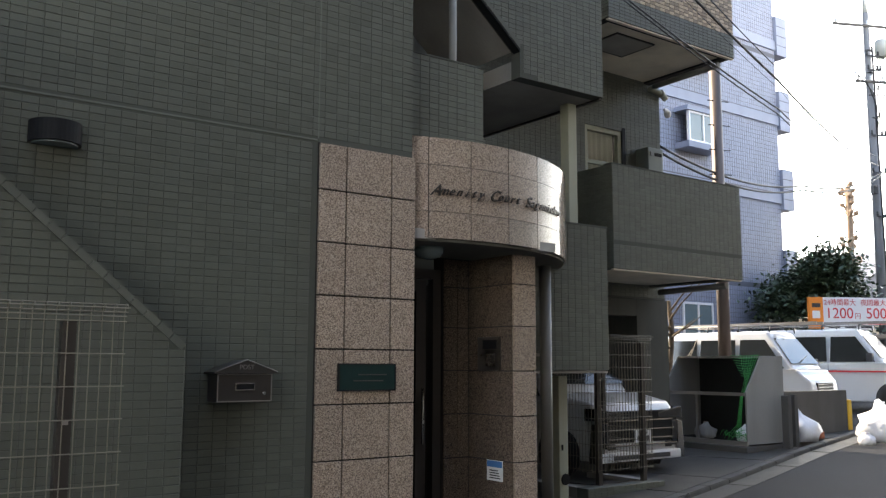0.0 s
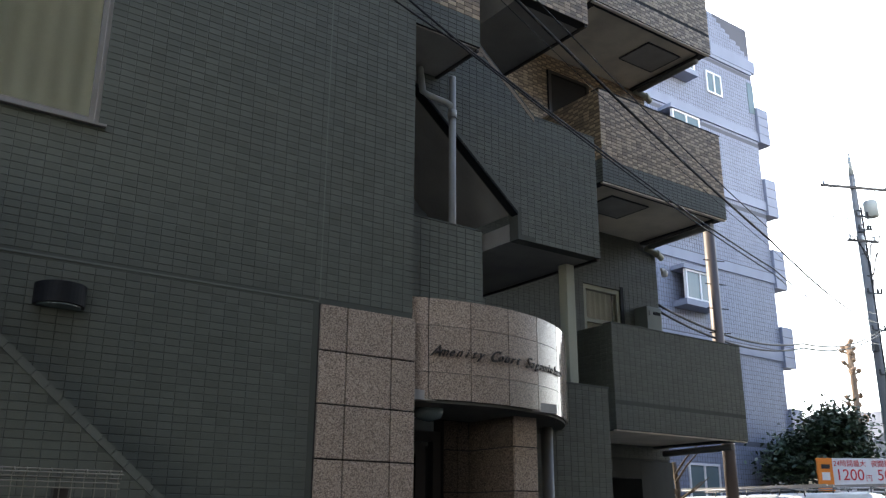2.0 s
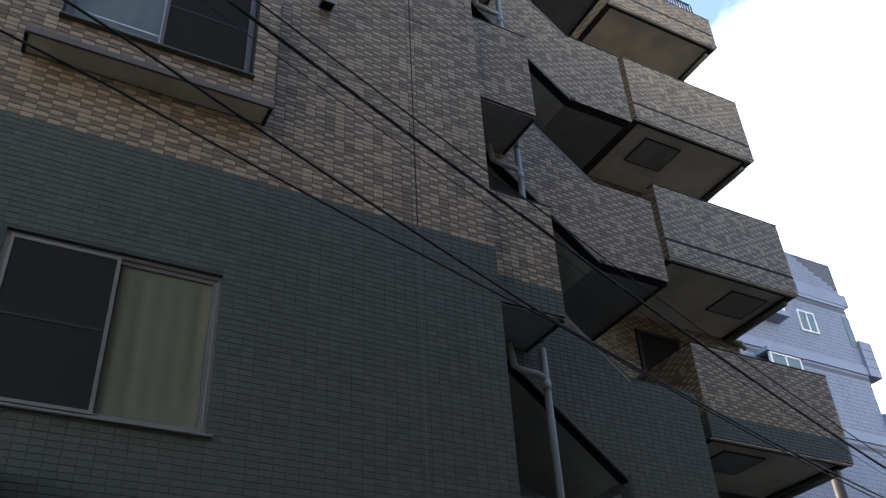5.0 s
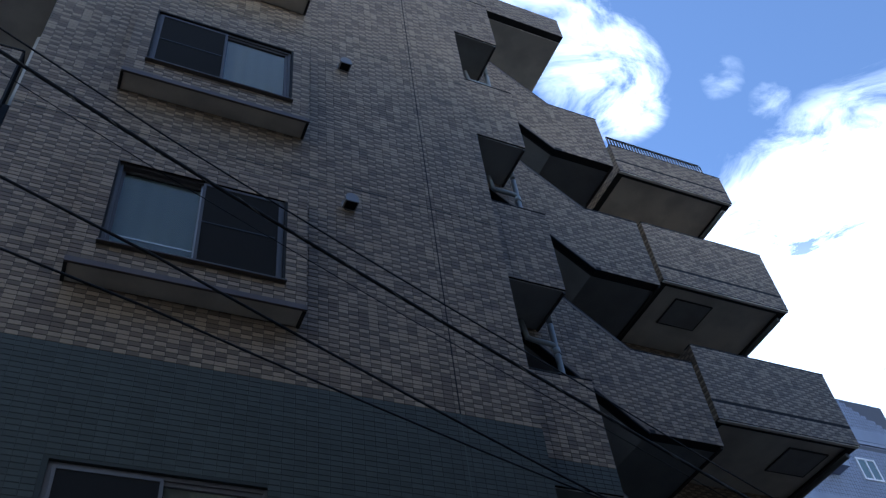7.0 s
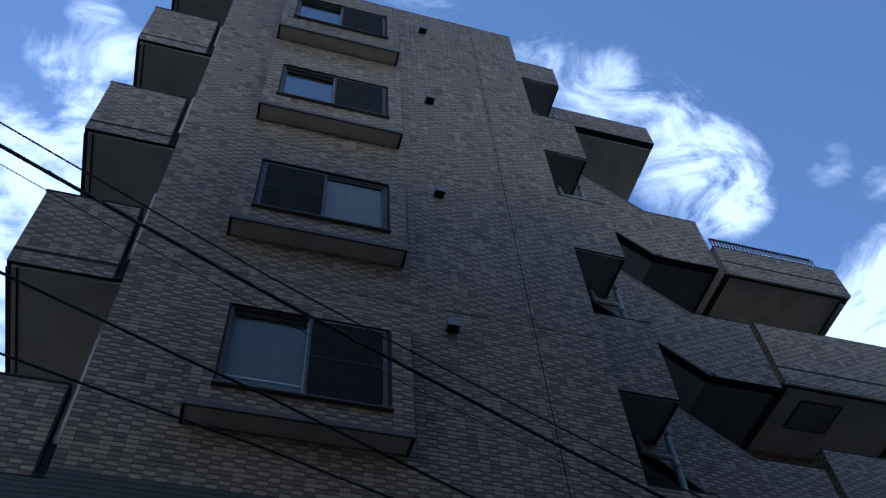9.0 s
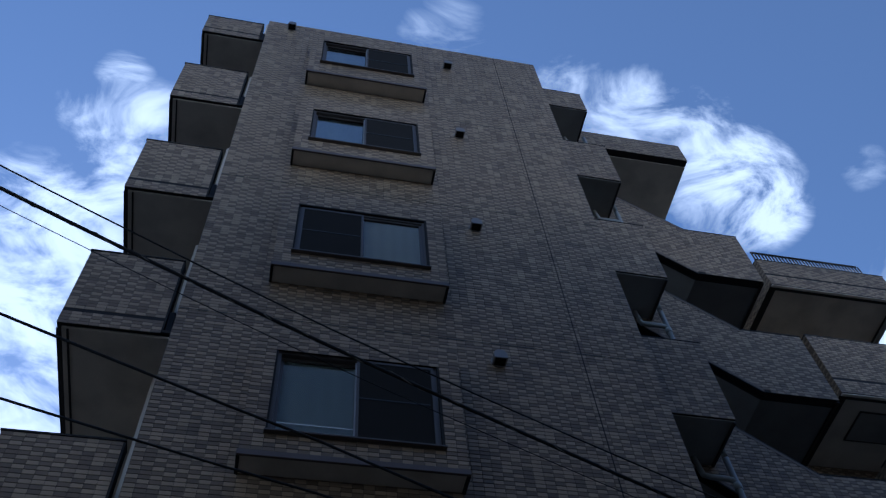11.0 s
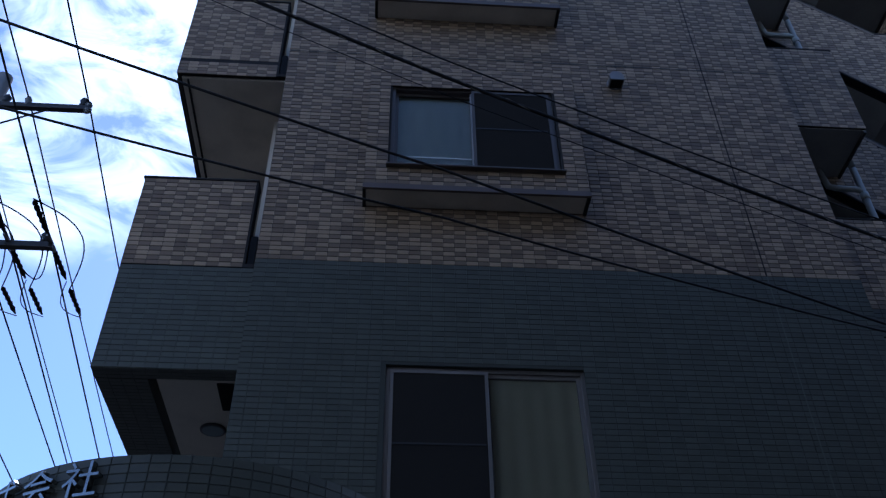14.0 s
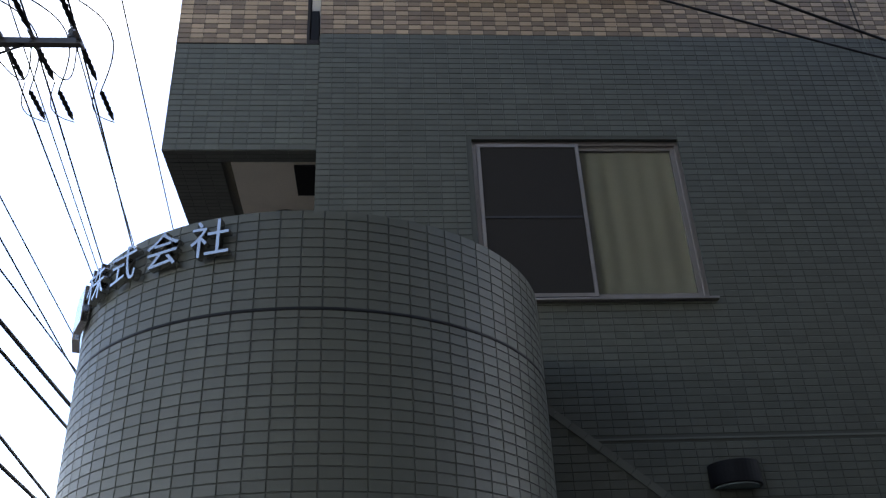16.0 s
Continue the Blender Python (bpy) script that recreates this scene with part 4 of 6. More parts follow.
part("display", box(5.064, 5.0675, 0.50, 0.70, 1.76, 1.84), BLACK, ip)
part("camera_lens", turned([(0.012, 5.064), (0.010, 5.067)], (0, 0.72, 1.70), axis="x"), CHROME, ip)
for r in range(3):
    for c in range(3):
        part("key", box(5.064, 5.0675, 0.52 + c * 0.05, 0.555 + c * 0.05, 1.60 + r * 0.042, 1.63 + r * 0.042), STEEL, ip)
st = thing("notice_sticker", "white notice sticker with a blue heading", "notice")
part("sheet", box(5.079, 5.085, 0.44, 0.66, 0.58, 0.76), PAPER, st)
part("heading", box(5.077, 5.0788, 0.445, 0.655, 0.70, 0.755), BLUE, st)
for k in range(4):
    part("text_bar", box(5.077, 5.0788, 0.47 + 0.01 * k, 0.62, 0.60 + k * 0.022, 0.61 + k * 0.022), TRIM, st)
plate = thing("name_plate", "dark green metal plate on the granite", "plate")
part("panel", box(3.12, 3.605, -0.052, -0.03, 1.425, 1.615, 0.004), PLAQUE, plate)
part("rim", wall_ring(3.114, 3.611, 1.419, 1.621, -0.056, -0.0285, 0.010), BLACK, plate)
for k, (a, b, z) in enumerate(((3.28, 3.53, 1.535), (3.24, 3.50, 1.49))):
    part("lettering_bar", box(a, b, -0.0545, -0.0525, z, z + 0.008), BRONZE, plate)

# canopy
CC, CR = (4.55, 1.93), 2.0
can = thing("entrance_canopy", "curved pink granite canopy over the entrance", "canopy")
A0, A1 = math.radians(-112.6), math.radians(-31.1)
def arc_shell(r0, r1, a0, a1, z0, z1, n):
    bm = bmesh.new()
    rows = []
    for i in range(n + 1):
        a = a0 + (a1 - a0) * i / n
        c, s = math.cos(a), math.sin(a)
        rows.append([bm.verts.new((CC[0] + r * c, CC[1] + r * s, z)) for r, z in ((r0, z0), (r1, z0), (r1, z1), (r0, z1))])
    for a, b in zip(rows, rows[1:]):
        for k in range(4):
            f = bm.faces.new((a[k], b[k], b[(k + 1) % 4], a[(k + 1) % 4]))
    bm.faces.new(rows[0])
    bm.faces.new(rows[-1])
    bmesh.ops.recalc_face_normals(bm, faces=bm.faces)
    return bm
part("core", arc_shell(CR - 0.2, CR - 0.012, A0, A1, 2.63, 3.45, 40), JOINT, can)
CZ = (2.63, 2.85, 3.235, 3.465)
CA = [math.radians(d) for d in (247.4, 252.7, 263.7, 275.3, 287, 299.3, 311.5, 323.5, 328.9)]
for i, (a, b) in enumerate(zip(CA, CA[1:])):
    for z0, z1 in zip(CZ, CZ[1:]):
        shiny = POLISHED if i >= 5 else HONED if (i == 4 or (i == 3 and z0 == CZ[0])) else GRANITE
        part("slab", arc_shell(CR - 0.011, CR + 0.01, a + 0.002, b - 0.002, z0 + 0.002, z1 - 0.002, 6), shiny, can)
fan = [(CC[0] + (CR - 0.02) * math.cos(A0 + (A1 - A0) * i / 30), CC[1] + (CR - 0.02) * math.sin(A0 + (A1 - A0) * i / 30)) for i in range(31)]
fan = [(max(x, XR + 0.03), y) for x, y in fan]
part("underside", prism(fan + [(XR + 0.03, 0.893)], "z", 2.606, 2.628), DARKRENDER, can, "dark painted underside")
part("top_cap", prism(fan + [(XR + 0.03, 0.893)], "z", 3.452, 3.462), CONC, can)
part("ceiling_lamp", turned([(0.02, 2.50), (0.10, 2.52), (0.125, 2.56), (0.13, 2.605)], (4.2, 0.35, 0)), FROST, can)
# raised name, letter by letter along the curve
words = thing("canopy_lettering", "raised dark metal script lettering on the canopy", "lettering")
text = "Amenity Court Sagamiohno"
for i, ch in enumerate(text):
    if ch == " ":
        continue
    a = math.radians(-105.8) + i * math.radians(1.98)
    m = Matrix.Translation((CC[0] + (CR + 0.024) * math.cos(a), CC[1] + (CR + 0.024) * math.sin(a), 3.02)) @ Matrix.Rotation(a + math.pi / 2, 4, 'Z') @ FRONT
    lettering("letter", ch, 0.135 if ch.isupper() else 0.105, m, BRONZE, words, 0.008, 0.5)

# rain pipe, meter and door seen beside the pier
rp = thing("rain_pipe", "grey rain pipe below the canopy", "pipe", "rain pipes")
part("riser", tube([(5.955, 0.8, 0.0), (5.955, 0.8, 2.604)], 0.06, 12), PIPEGREY, rp)
part("bracket", box(5.80, 6.03, 0.86, 0.899, 1.70, 1.73), ALU, rp)
part("tag", box(5.77, 5.86, 0.85, 0.86, 1.56, 1.62), GREENNET, rp)
mb = thing("meter_cupboard", "cream utility panel under the stair", "cupboard")
part("case", box(6.50, 6.63, 1.2, 1.4, 0.15, 1.5, 0.01), CREAM, mb)
part("meter", turned([(0.055, 1.185), (0.06, 1.19), (0.06, 1.199)], (6.58, 0, 0.42), 16, "y"), BLACK, mb)
part("lock", box(6.53, 6.55, 1.19, 1.199, 0.72, 0.78), BLACK, mb)
sd = thing("store_door", "dark service door under the stair", "door")
part("leaf", box(5.40, 5.70, 1.3, 1.34, 0.1, 1.2), BLACK, sd)

# ---- mailbox, wall lamp ----
mail = thing("mailbox", "dark bronze mailbox with a gabled lid on the wall", "mailbox")
part("body", box(2.11, 2.50, -0.17, -0.008, 1.37, 1.555, 0.004), BRONZE, mail)
part("gable", prism([(2.08, 1.556), (2.53, 1.556), (2.53, 1.568), (2.305, 1.648), (2.08, 1.568)], "y", -0.195, -0.008, 0.003), BRONZE, mail)
part("front_rim", wall_ring(2.11, 2.50, 1.37, 1.555, -0.174, -0.1705, 0.008), ALU, mail)
for sx in (-1, 1):
    part("gable_trim", tube([(2.305, -0.197, 1.648), (2.305 + sx * 0.222, -0.197, 1.569)], 0.004, 6), ALU, mail)
part("slot_frame", wall_ring(2.235, 2.375, 1.445, 1.495, -0.178, -0.1705, 0.007), CHROME, mail)
part("slot", box(2.242, 2.368, -0.174, -0.1715, 1.452, 1.488), BLACK, mail)
part("lock", turned([(0.012, -0.178), (0.014, -0.1712)], (2.445, 0, 1.425), axis="y"), CHROME, mail)
lettering("lettering", "POST", 0.045, Matrix.Translation((2.305, -0.198, 1.597)) @ FRONT, ALU, mail, 0.001)
mail.location = (0.03, 0, -0.005)
lamp = thing("wall_lamp", "black half-round wall lamp on the green tiles", "lamp")
half = [(1.09 + 0.155 * math.cos(a), -0.03 - 0.16 * math.sin(a)) for a in [math.pi * k / 18 for k in range(19)]]
part("shade", prism(half + [(0.935, -0.009), (1.245, -0.009)], "z", 2.955, 3.09, 0.004), BLACK, lamp)
part("diffuser", prism([(1.09 + 0.135 * math.cos(a), -0.03 - 0.14 * math.sin(a)) for a in [math.pi * k / 18 for k in range(19)]], "z", 2.946, 2.954), FROST, lamp)

# ---- tiled drum and sloping stair wall at the corner ----
DC, DR, DZ = (-1.40, -0.50), 1.27, 3.85
drum = thing("stair_drum", "round dark green tiled wall round a stair at the corner", "wall")
body = turned([(DR, -0.2), (DR, DZ - 0.002), (DR - 0.18, DZ - 0.001), (DR - 0.18, -0.2)], (*DC, 0), 96)
drum_body = part("shell", body, GROUT, drum)
part("groove", turned([(DR + 0.0048, DZ - 0.513), (DR + 0.0048, DZ - 0.498)], (*DC, 0), 96), BLACK, drum)
sign = thing("wall_lettering", "raised polished metal characters on the tiled drum", "lettering")
for i, ch in enumerate("株式会社"):
    a = math.radians(218.5 + i * 11.1)
    m = Matrix.Translation((DC[0] + (DR + 0.035) * math.cos(a), DC[1] + (DR + 0.035) * math.sin(a), 3.695)) @ Matrix.Rotation(a + math.pi / 2, 4, 'Z') @ FRONT
    lettering("character", ch, 0.205, m, CHROME, sign, 0.02)
for k in range(2):
    a = math.radians(207 - k * 11)
    m = Matrix.Translation((DC[0] + (DR + 0.03) * math.cos(a), DC[1] + (DR + 0.03) * math.sin(a), 3.68)) @ Matrix.Rotation(a + math.pi / 2, 4, 'Z')
    o = part("character_bar", box(-0.09, 0.09, -0.02, 0.02, -0.1, 0.1, 0.004), CHROME, sign)
    o.matrix_basis = m

SY = -0.47
ramp = thing("stair_side_wall", "sloping dark green tiled side wall of a stair", "wall")
sx0, sz0, sx1, sz1 = -0.3, 3.50, 1.805, 1.72
slope = (sz0 - sz1) / (sx1 - sx0)
rw = part("wall", prism([(sx0, -0.2), (sx1, -0.2), (sx1, sz1), (sx0, sz0)], "y", SY, SY + 0.16), GROUT, ramp)
tiles(rw, (sx0, SY, -0.05), (1, 0, 0), sx1 - sx0, sz0, lambda x, z: z < sz1 + slope * (sx1 - x) - 0.05, pick=(0.9, sx1, 0.9, 2.4))
tiles(rw, (sx1, SY, -0.05), (0, 1, 0), 0.16, sz1 + 0.02)
nn = 26
L = math.hypot(sx1 - sx0, sz0 - sz1)
dx, dz = (sx1 - sx0) / nn, (sz1 - sz0) / nn
nx, nzv = slope / math.hypot(1, slope), 1 / math.hypot(1, slope)
for i in range(nn):
    x, z = sx0 + dx * (i + 0.03), sz0 + dz * (i + 0.03)
    x2, z2 = sx0 + dx * (i + 0.97), sz0 + dz * (i + 0.97)
    part("coping_tile", prism([(x - nx * 0.034, z - nzv * 0.034), (x2 - nx * 0.034, z2 - nzv * 0.034), (x2 + nx * 0.012, z2 + nzv * 0.012), (x + nx * 0.012, z + nzv * 0.012)], "y", SY - 0.012, SY + 0.17), COPING, ramp)


# ---- welded mesh fences ----
def mesh_panel(name, x0, x1, z0, z1, label, posts, m, wire=0.003, group="mesh fences"):
    """A welded mesh fence along x at y = 0 with a rolled top and foot, then moved by m."""
    f = thing(name, label, "fence", group)
    n = int((x1 - x0) / 0.05)
    for k in range(n + 1):
        x = x0 + (x1 - x0) * k / n
        pts = [(x, 0, z0 + 0.03), (x, 0, z1 - 0.03), (x, -0.012, z1 - 0.004), (x, -0.035, z1), (x, -0.05, z1 - 0.016), (x, -0.035, z1 - 0.032), (x, -0.006, z1 - 0.034)]
        part("upright_wire", tube(pts, wire, 5), WIRE, f)
    z = z0 + 0.06
    rows = []
    while z < z1 - 0.05:
        rows.append((z, -0.004))
        z += 0.15
    rows += [(z1 - 0.002, -0.022), (z1 - 0.018, -0.05), (z1 - 0.036, -0.02), (z1 - 0.055, -0.004)]
    for z, y in rows:
        part("cross_wire", tube([(x0 - 0.01, y, z), (x1 + 0.01, y, z)], wire * 1.1, 5), WIRE, f)
    for x in posts:
        p = part("post", box(x - 0.032, x + 0.032, 0.012, 0.07, z0 - 0.2, z1 - 0.08, 0.004), BRONZE, f, "square brown post")
        part("clip", box(x - 0.012, x + 0.012, -0.008, 0.011, z1 - 0.55, z1 - 0.53), ALU, p)
    f.matrix_world = m
    return f

mesh_panel("mesh_fence", -1.3, 1.13, 0.25, 1.89, "welded wire mesh fence with a rolled top", (-1.0, 0.89), pose(0, -1.5, 0))

# ---- ground ----
def ground_z(x):
    return 0.04 * max(0.0, x - 6.0) if x < 40 else 1.36
gm = bmesh.new()
xs = [-400, -60, -20, -8, 0, 3, 6, 8, 10, 12, 14, 17, 20, 25, 32, 40, 80, 400]
ys = [-400, -60, -20, -9, -5, -2, 0.3, 2, 4, 8, 15, 40, 400]
grid = [[gm.verts.new((x, y, ground_z(x))) for y in ys] for x in xs]
for i in range(len(xs) - 1):
    for j in range(len(ys) - 1):
        gm.faces.new((grid[i][j], grid[i + 1][j], grid[i + 1][j + 1], grid[i][j + 1]))
ground = part("ground", gm, ASPHALT)
tagged(ground, "grey asphalt street rising gently", "ground", kind="structure")

def strip(name, label, pts, width, h, mat, cat, piece=None, lift=0.0):
    """A raised strip that follows points on the ground, to their left; piece: cut into lengths with joints."""
    s = thing(name, label, cat, kind="structure")
    out = []
    for a, b in zip(pts, pts[1:]):
        a, b = Vector(a), Vector(b)
        n = max(1, int((b - a).length / piece)) if piece else 1
        for k in range(n):
            p, q = a.lerp(b, (k + 0.004) / n), a.lerp(b, (k + 0.996) / n)
            side = Vector((-(q - p).y, (q - p).x)).normalized() * width
            bm = bmesh.new()
            quad = [p, q, q + side, p + side]
            lo = [bm.verts.new((v.x, v.y, ground_z(v.x) - 0.1)) for v in quad]
            hi = [bm.verts.new((v.x, v.y, ground_z(v.x) + h + lift)) for v in quad]
            bm.faces.new(lo[::-1])
            bm.faces.new(hi)
            for i in range(4):
                bm.faces.new((lo[i], lo[(i + 1) % 4], hi[(i + 1) % 4], hi[i]))
            bmesh.ops.bevel(bm, geom=list(bm.edges), offset=0.012, segments=2, affect='EDGES')
            out.append(part("kerb_stone" if piece else "slab", bm, mat, s))
    return s

KP = [(2.0, -0.75), (6.0, 0.36), (8.37, 1.02), (9.55, 1.33), (11.33, 1.84), (13.0, 2.32), (16.5, 3.15)]
strip("gutter", "dark concrete gutter along the street", [(x, y - 0.34) for x, y in KP], 0.33, 0.008, COURT, "gutter", 2.0)
strip("kerb", "low concrete kerb stones", KP, 0.15, 0.06, KERB, "kerb", 0.6)
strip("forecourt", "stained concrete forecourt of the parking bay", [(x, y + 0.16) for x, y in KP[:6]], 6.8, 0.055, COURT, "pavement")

base = thing("planter_kerb", "low concrete base wall under a fence", "kerb")
fb = part("front", box(7.3, 8.62, 1.585, 1.76, 0, 0.22, 0.006), GROUT, base, "tiled base wall")
tiles(fb, (7.31, 1.585, 0.02), (1, 0, 0), 1.3, 0.2)
part("side", box(7.3, 7.46, 1.762, 3.3, 0, 0.22, 0.006), CONC, base)
part("return", box(8.46, 8.62, 1.762, 2.75, 0, 0.22, 0.006), CONC, base)
mesh_panel("mesh_fence", 0, 0.95, 0.33, 1.98, "welded wire mesh fence on a tiled base wall", (0.05, 0.82), wire=0.003, m=pose(7.6, 1.70, 0))
mesh_panel("mesh_fence", 0, 1.45, 0.33, 1.98, "welded wire mesh fence on a tiled base wall", (0.1,), wire=0.003, m=pose(7.56, 3.16, 0, 0, 0, -90))
mesh_panel("mesh_fence", 0, 0.9, 0.33, 1.98, "welded wire mesh fence on a tiled base wall", (0.06,), wire=0.003, m=pose(8.55, 2.62, 0, 0, 0, -90))


# ---- vehicles ----
def wheel(parent, x, y, r, w, side):
    t = part("tyre", turned([(r * 0.66, -w / 2), (r * 0.93, -w / 2), (r, -w * 0.32), (r, w * 0.32), (r * 0.93, w / 2), (r * 0.66, w / 2)], (x, y, r), 28, "y"), RUBBER, parent)
    part("rim", turned([(r * 0.64, -w * 0.36), (r * 0.60, side * w * 0.30), (r * 0.50, side * w * 0.36), (r * 0.18, side * w * 0.30), (0.02, side * w * 0.33)], (x, y, r), 24, "y"), ALU, t)
    for k in range(8):
        a = k * math.pi / 4
        c = turned([(r * 0.07, side * w * 0.37), (r * 0.06, side * w * 0.33)], (x + r * 0.40 * math.cos(a), y, r + r * 0.40 * math.sin(a)), 8, "y")
        part("rim_hole", c, BLACK, t)


def car(name, label, length, width, height, bonnet, hood_z, belt, stripe=False, rack=False, grille=False, pos=(0, 0), turn=0):
    """A box-shaped van, nose towards +x. bonnet: length of the nose; hood_z: its height at the screen; belt: the windows' lower edge."""
    c = thing(name, label, "van" if rack or stripe or not grille else "minivan", "parked vehicles")
    hw, L = width / 2, length / 2
    nose = L - bonnet
    low = prism([(-L + 0.06, 0.24), (-L, 0.34), (-L, 0.62), (-L + 0.02, belt + 0.03), (nose + 0.10, belt + 0.03), (nose + 0.16, hood_z - 0.02), (L - 0.16, hood_z - 0.13), (L - 0.04, hood_z - 0.24), (L, hood_z - 0.42), (L, 0.34), (L - 0.07, 0.22)], "y", -hw, hw)
    for v in low.verts:                         # the nose draws in a little
        if v.co.x > nose + 0.12:
            v.co.y *= 1 - 0.16 * ((v.co.x - nose) / max(bonnet, 0.3)) ** 2
    bmesh.ops.bevel(low, geom=list(low.edges), offset=0.055, segments=4, affect='EDGES', profile=0.6)
    for f in low.faces:
        f.smooth = True
    part("body", low, WHITE, c, "white painted body")
    cab = bmesh.new()
    foot = [(-L + 0.02, -hw + 0.004), (nose + 0.12, -hw + 0.06), (nose + 0.12, hw - 0.06), (-L + 0.02, hw - 0.004)]
    head = [(-L + 0.13, -hw + 0.13), (nose - 0.52, -hw + 0.15), (nose - 0.52, hw - 0.15), (-L + 0.13, hw - 0.13)]
    lo4, hi4 = [cab.verts.new((x, y, belt - 0.04)) for x, y in foot], [cab.verts.new((x, y, height)) for x, y in head]
    cab.faces.new(lo4)
    cab.faces.new(hi4)
    for k in range(4):
        cab.faces.new((lo4[k], lo4[(k + 1) % 4], hi4[(k + 1) % 4], hi4[k]))
    bmesh.ops.recalc_face_normals(cab, faces=cab.faces)
    bmesh.ops.bevel(cab, geom=list(cab.edges), offset=0.07, segments=4, affect='EDGES', profile=0.6)
    for f in cab.faces:
        f.smooth = True
    part("cabin", cab, WHITE, c, "white painted cabin and roof")
    zt, zb = height - 0.17, belt + 0.04
    for sy in (-1, 1):
        def side_glass(x0, x1, slant0=0.0, slant1=0.0, top=zt):
            o = prism([(x0, zb), (x1, zb), (x1 - slant1, top), (x0 + slant0, top)], "y", -0.006, 0.006, 0.003)
            tilt = math.atan2(0.085, zt - zb) * sy
            ob = part("side_window", o, TRIMGLASS, c, "dark tinted side window")
            ob.matrix_basis = Matrix.Translation((0, sy * (hw + 0.001), zb)) @ Matrix.Rotation(tilt, 4, 'X') @ Matrix.Translation((0, 0, -zb))
        side_glass(-L + 0.14, -L + 0.14 + length * 0.24, 0.05, 0.02)
        side_glass(-L + 0.20 + length * 0.24, nose - 1.15, 0.02, 0.02)
        side_glass(nose - 1.08, nose - 0.10, 0.02, 0.42)
        for xw in (-L + length * 0.19, L - max(bonnet * 0.75, 0.55)):
            wheel(c, xw, sy * (hw - 0.08), 0.30 if height > 1.85 else 0.31, 0.18, sy)
            part("wheel_arch", turned([(0.37, -0.01), (0.37, 0.012)], (xw, sy * (hw + 0.0), 0.31), 28, "y"), TRIM, c)
        part("door_seam", box(nose - 1.13, nose - 1.12, sy * hw - 0.004, sy * hw + 0.004, 0.36, belt), TRIM, c)
        part("door_handle", box(nose - 1.08, nose - 0.92, sy * hw - 0.02, sy * hw + 0.025, belt - 0.14, belt - 0.11, 0.006), WHITE, c)
        mir = part("mirror", box(nose - 0.25, nose - 0.12, sy * (hw + 0.12) - 0.09, sy * (hw + 0.12) + 0.09, belt + 0.04, belt + 0.24, 0.02), TRIM, c)
        part("headlamp", box(L - 0.19, L - 0.05, sy * (hw - 0.25) - 0.15, sy * (hw - 0.25) + 0.15, hood_z - 0.42, hood_z - 0.22, 0.03), LAMPGLASS, c, "clear headlamp lens")
        part("fog_lamp", box(L - 0.03, L + 0.012, sy * (hw - 0.30) - 0.07, sy * (hw - 0.30) + 0.07, 0.38, 0.46, 0.01), TRIM, c)
        if stripe:
            part("stripe", box(-L + 0.2, L - 0.35, sy * hw - 0.003, sy * hw + 0.006, belt - 0.20, belt - 0.16), RED, c, "thin red stripe")
    screen_h = height - 0.16 - (hood_z + 0.08)
    ws = prism([(-hw + 0.10, 0), (hw - 0.10, 0), (hw - 0.22, 1), (-hw + 0.22, 1)], "x", -0.006, 0.006)
    for v in ws.verts:
        z = hood_z + 0.10 + v.co.z * screen_h
        v.co = Vector((v.co.x + nose + 0.145 - 0.64 * (z - belt + 0.04) / (height - belt + 0.04), v.co.y, z))
    part("windscreen", ws, TRIMGLASS, c, "dark windscreen")
    part("wiper", tube([(nose + 0.075, -0.4, hood_z + 0.11), (nose - 0.02, 0.15, hood_z + 0.26)], 0.008, 5), TRIM, c)
    gl = part("grille", box(L - 0.14, L + 0.012, -hw + 0.12, hw - 0.12, 0.46, hood_z - 0.24, 0.015) if grille else box(L - 0.10, L + 0.004, -hw + 0.36, hw - 0.36, hood_z - 0.47, hood_z - 0.28, 0.01), BLACK if grille else TRIM, c)
    if grille:
        for sy in (-1, 1):
            part("lamp_cover", prism([(sy * (hw - 0.02), hood_z - 0.20), (sy * 0.34, hood_z - 0.27), (sy * 0.34, hood_z - 0.34), (sy * (hw - 0.02), hood_z - 0.36)], "x", L - 0.22, L + 0.018, 0.01), TRIMGLASS, gl, "slim dark headlamp")
            part("side_lamp", box(L - 0.10, L + 0.02, sy * (hw - 0.17) - 0.07, sy * (hw - 0.17) + 0.07, 0.40, 0.74, 0.01), TRIMGLASS, gl, "upright dark lamp cluster")
    for k in range(3):
        part("grille_bar", box(L - 0.02, L + 0.024, -hw + (0.22 if grille else 0.38), hw - (0.22 if grille else 0.38), hood_z - (0.375 + k * 0.12 if grille else 0.32 + k * 0.06), hood_z - (0.355 + k * 0.12 if grille else 0.305 + k * 0.06), 0.004), CHROME, gl)
    part("bumper", box(L - 0.16, L + 0.03, -hw + 0.06, hw - 0.06, 0.22 if grille else 0.24, 0.35 if grille else 0.44, 0.03), WHITE, c)
    part("lower_intake", box(L + 0.0, L + 0.034, -hw + 0.3, hw - 0.3, 0.25 if grille else 0.27, 0.31 if grille else 0.36, 0.005), TRIM, c)
    pl = part("number_plate", box(L + 0.031, L + 0.044, -0.165, 0.165, 0.46, 0.625, 0.003), PAPER, c)
    part("plate_bar", box(L + 0.0445, L + 0.046, -0.12, 0.12, 0.49, 0.55), TRIM, pl)
    part("plate_bar", box(L + 0.0445, L + 0.046, -0.08, 0.08, 0.575, 0.60), TRIM, pl)
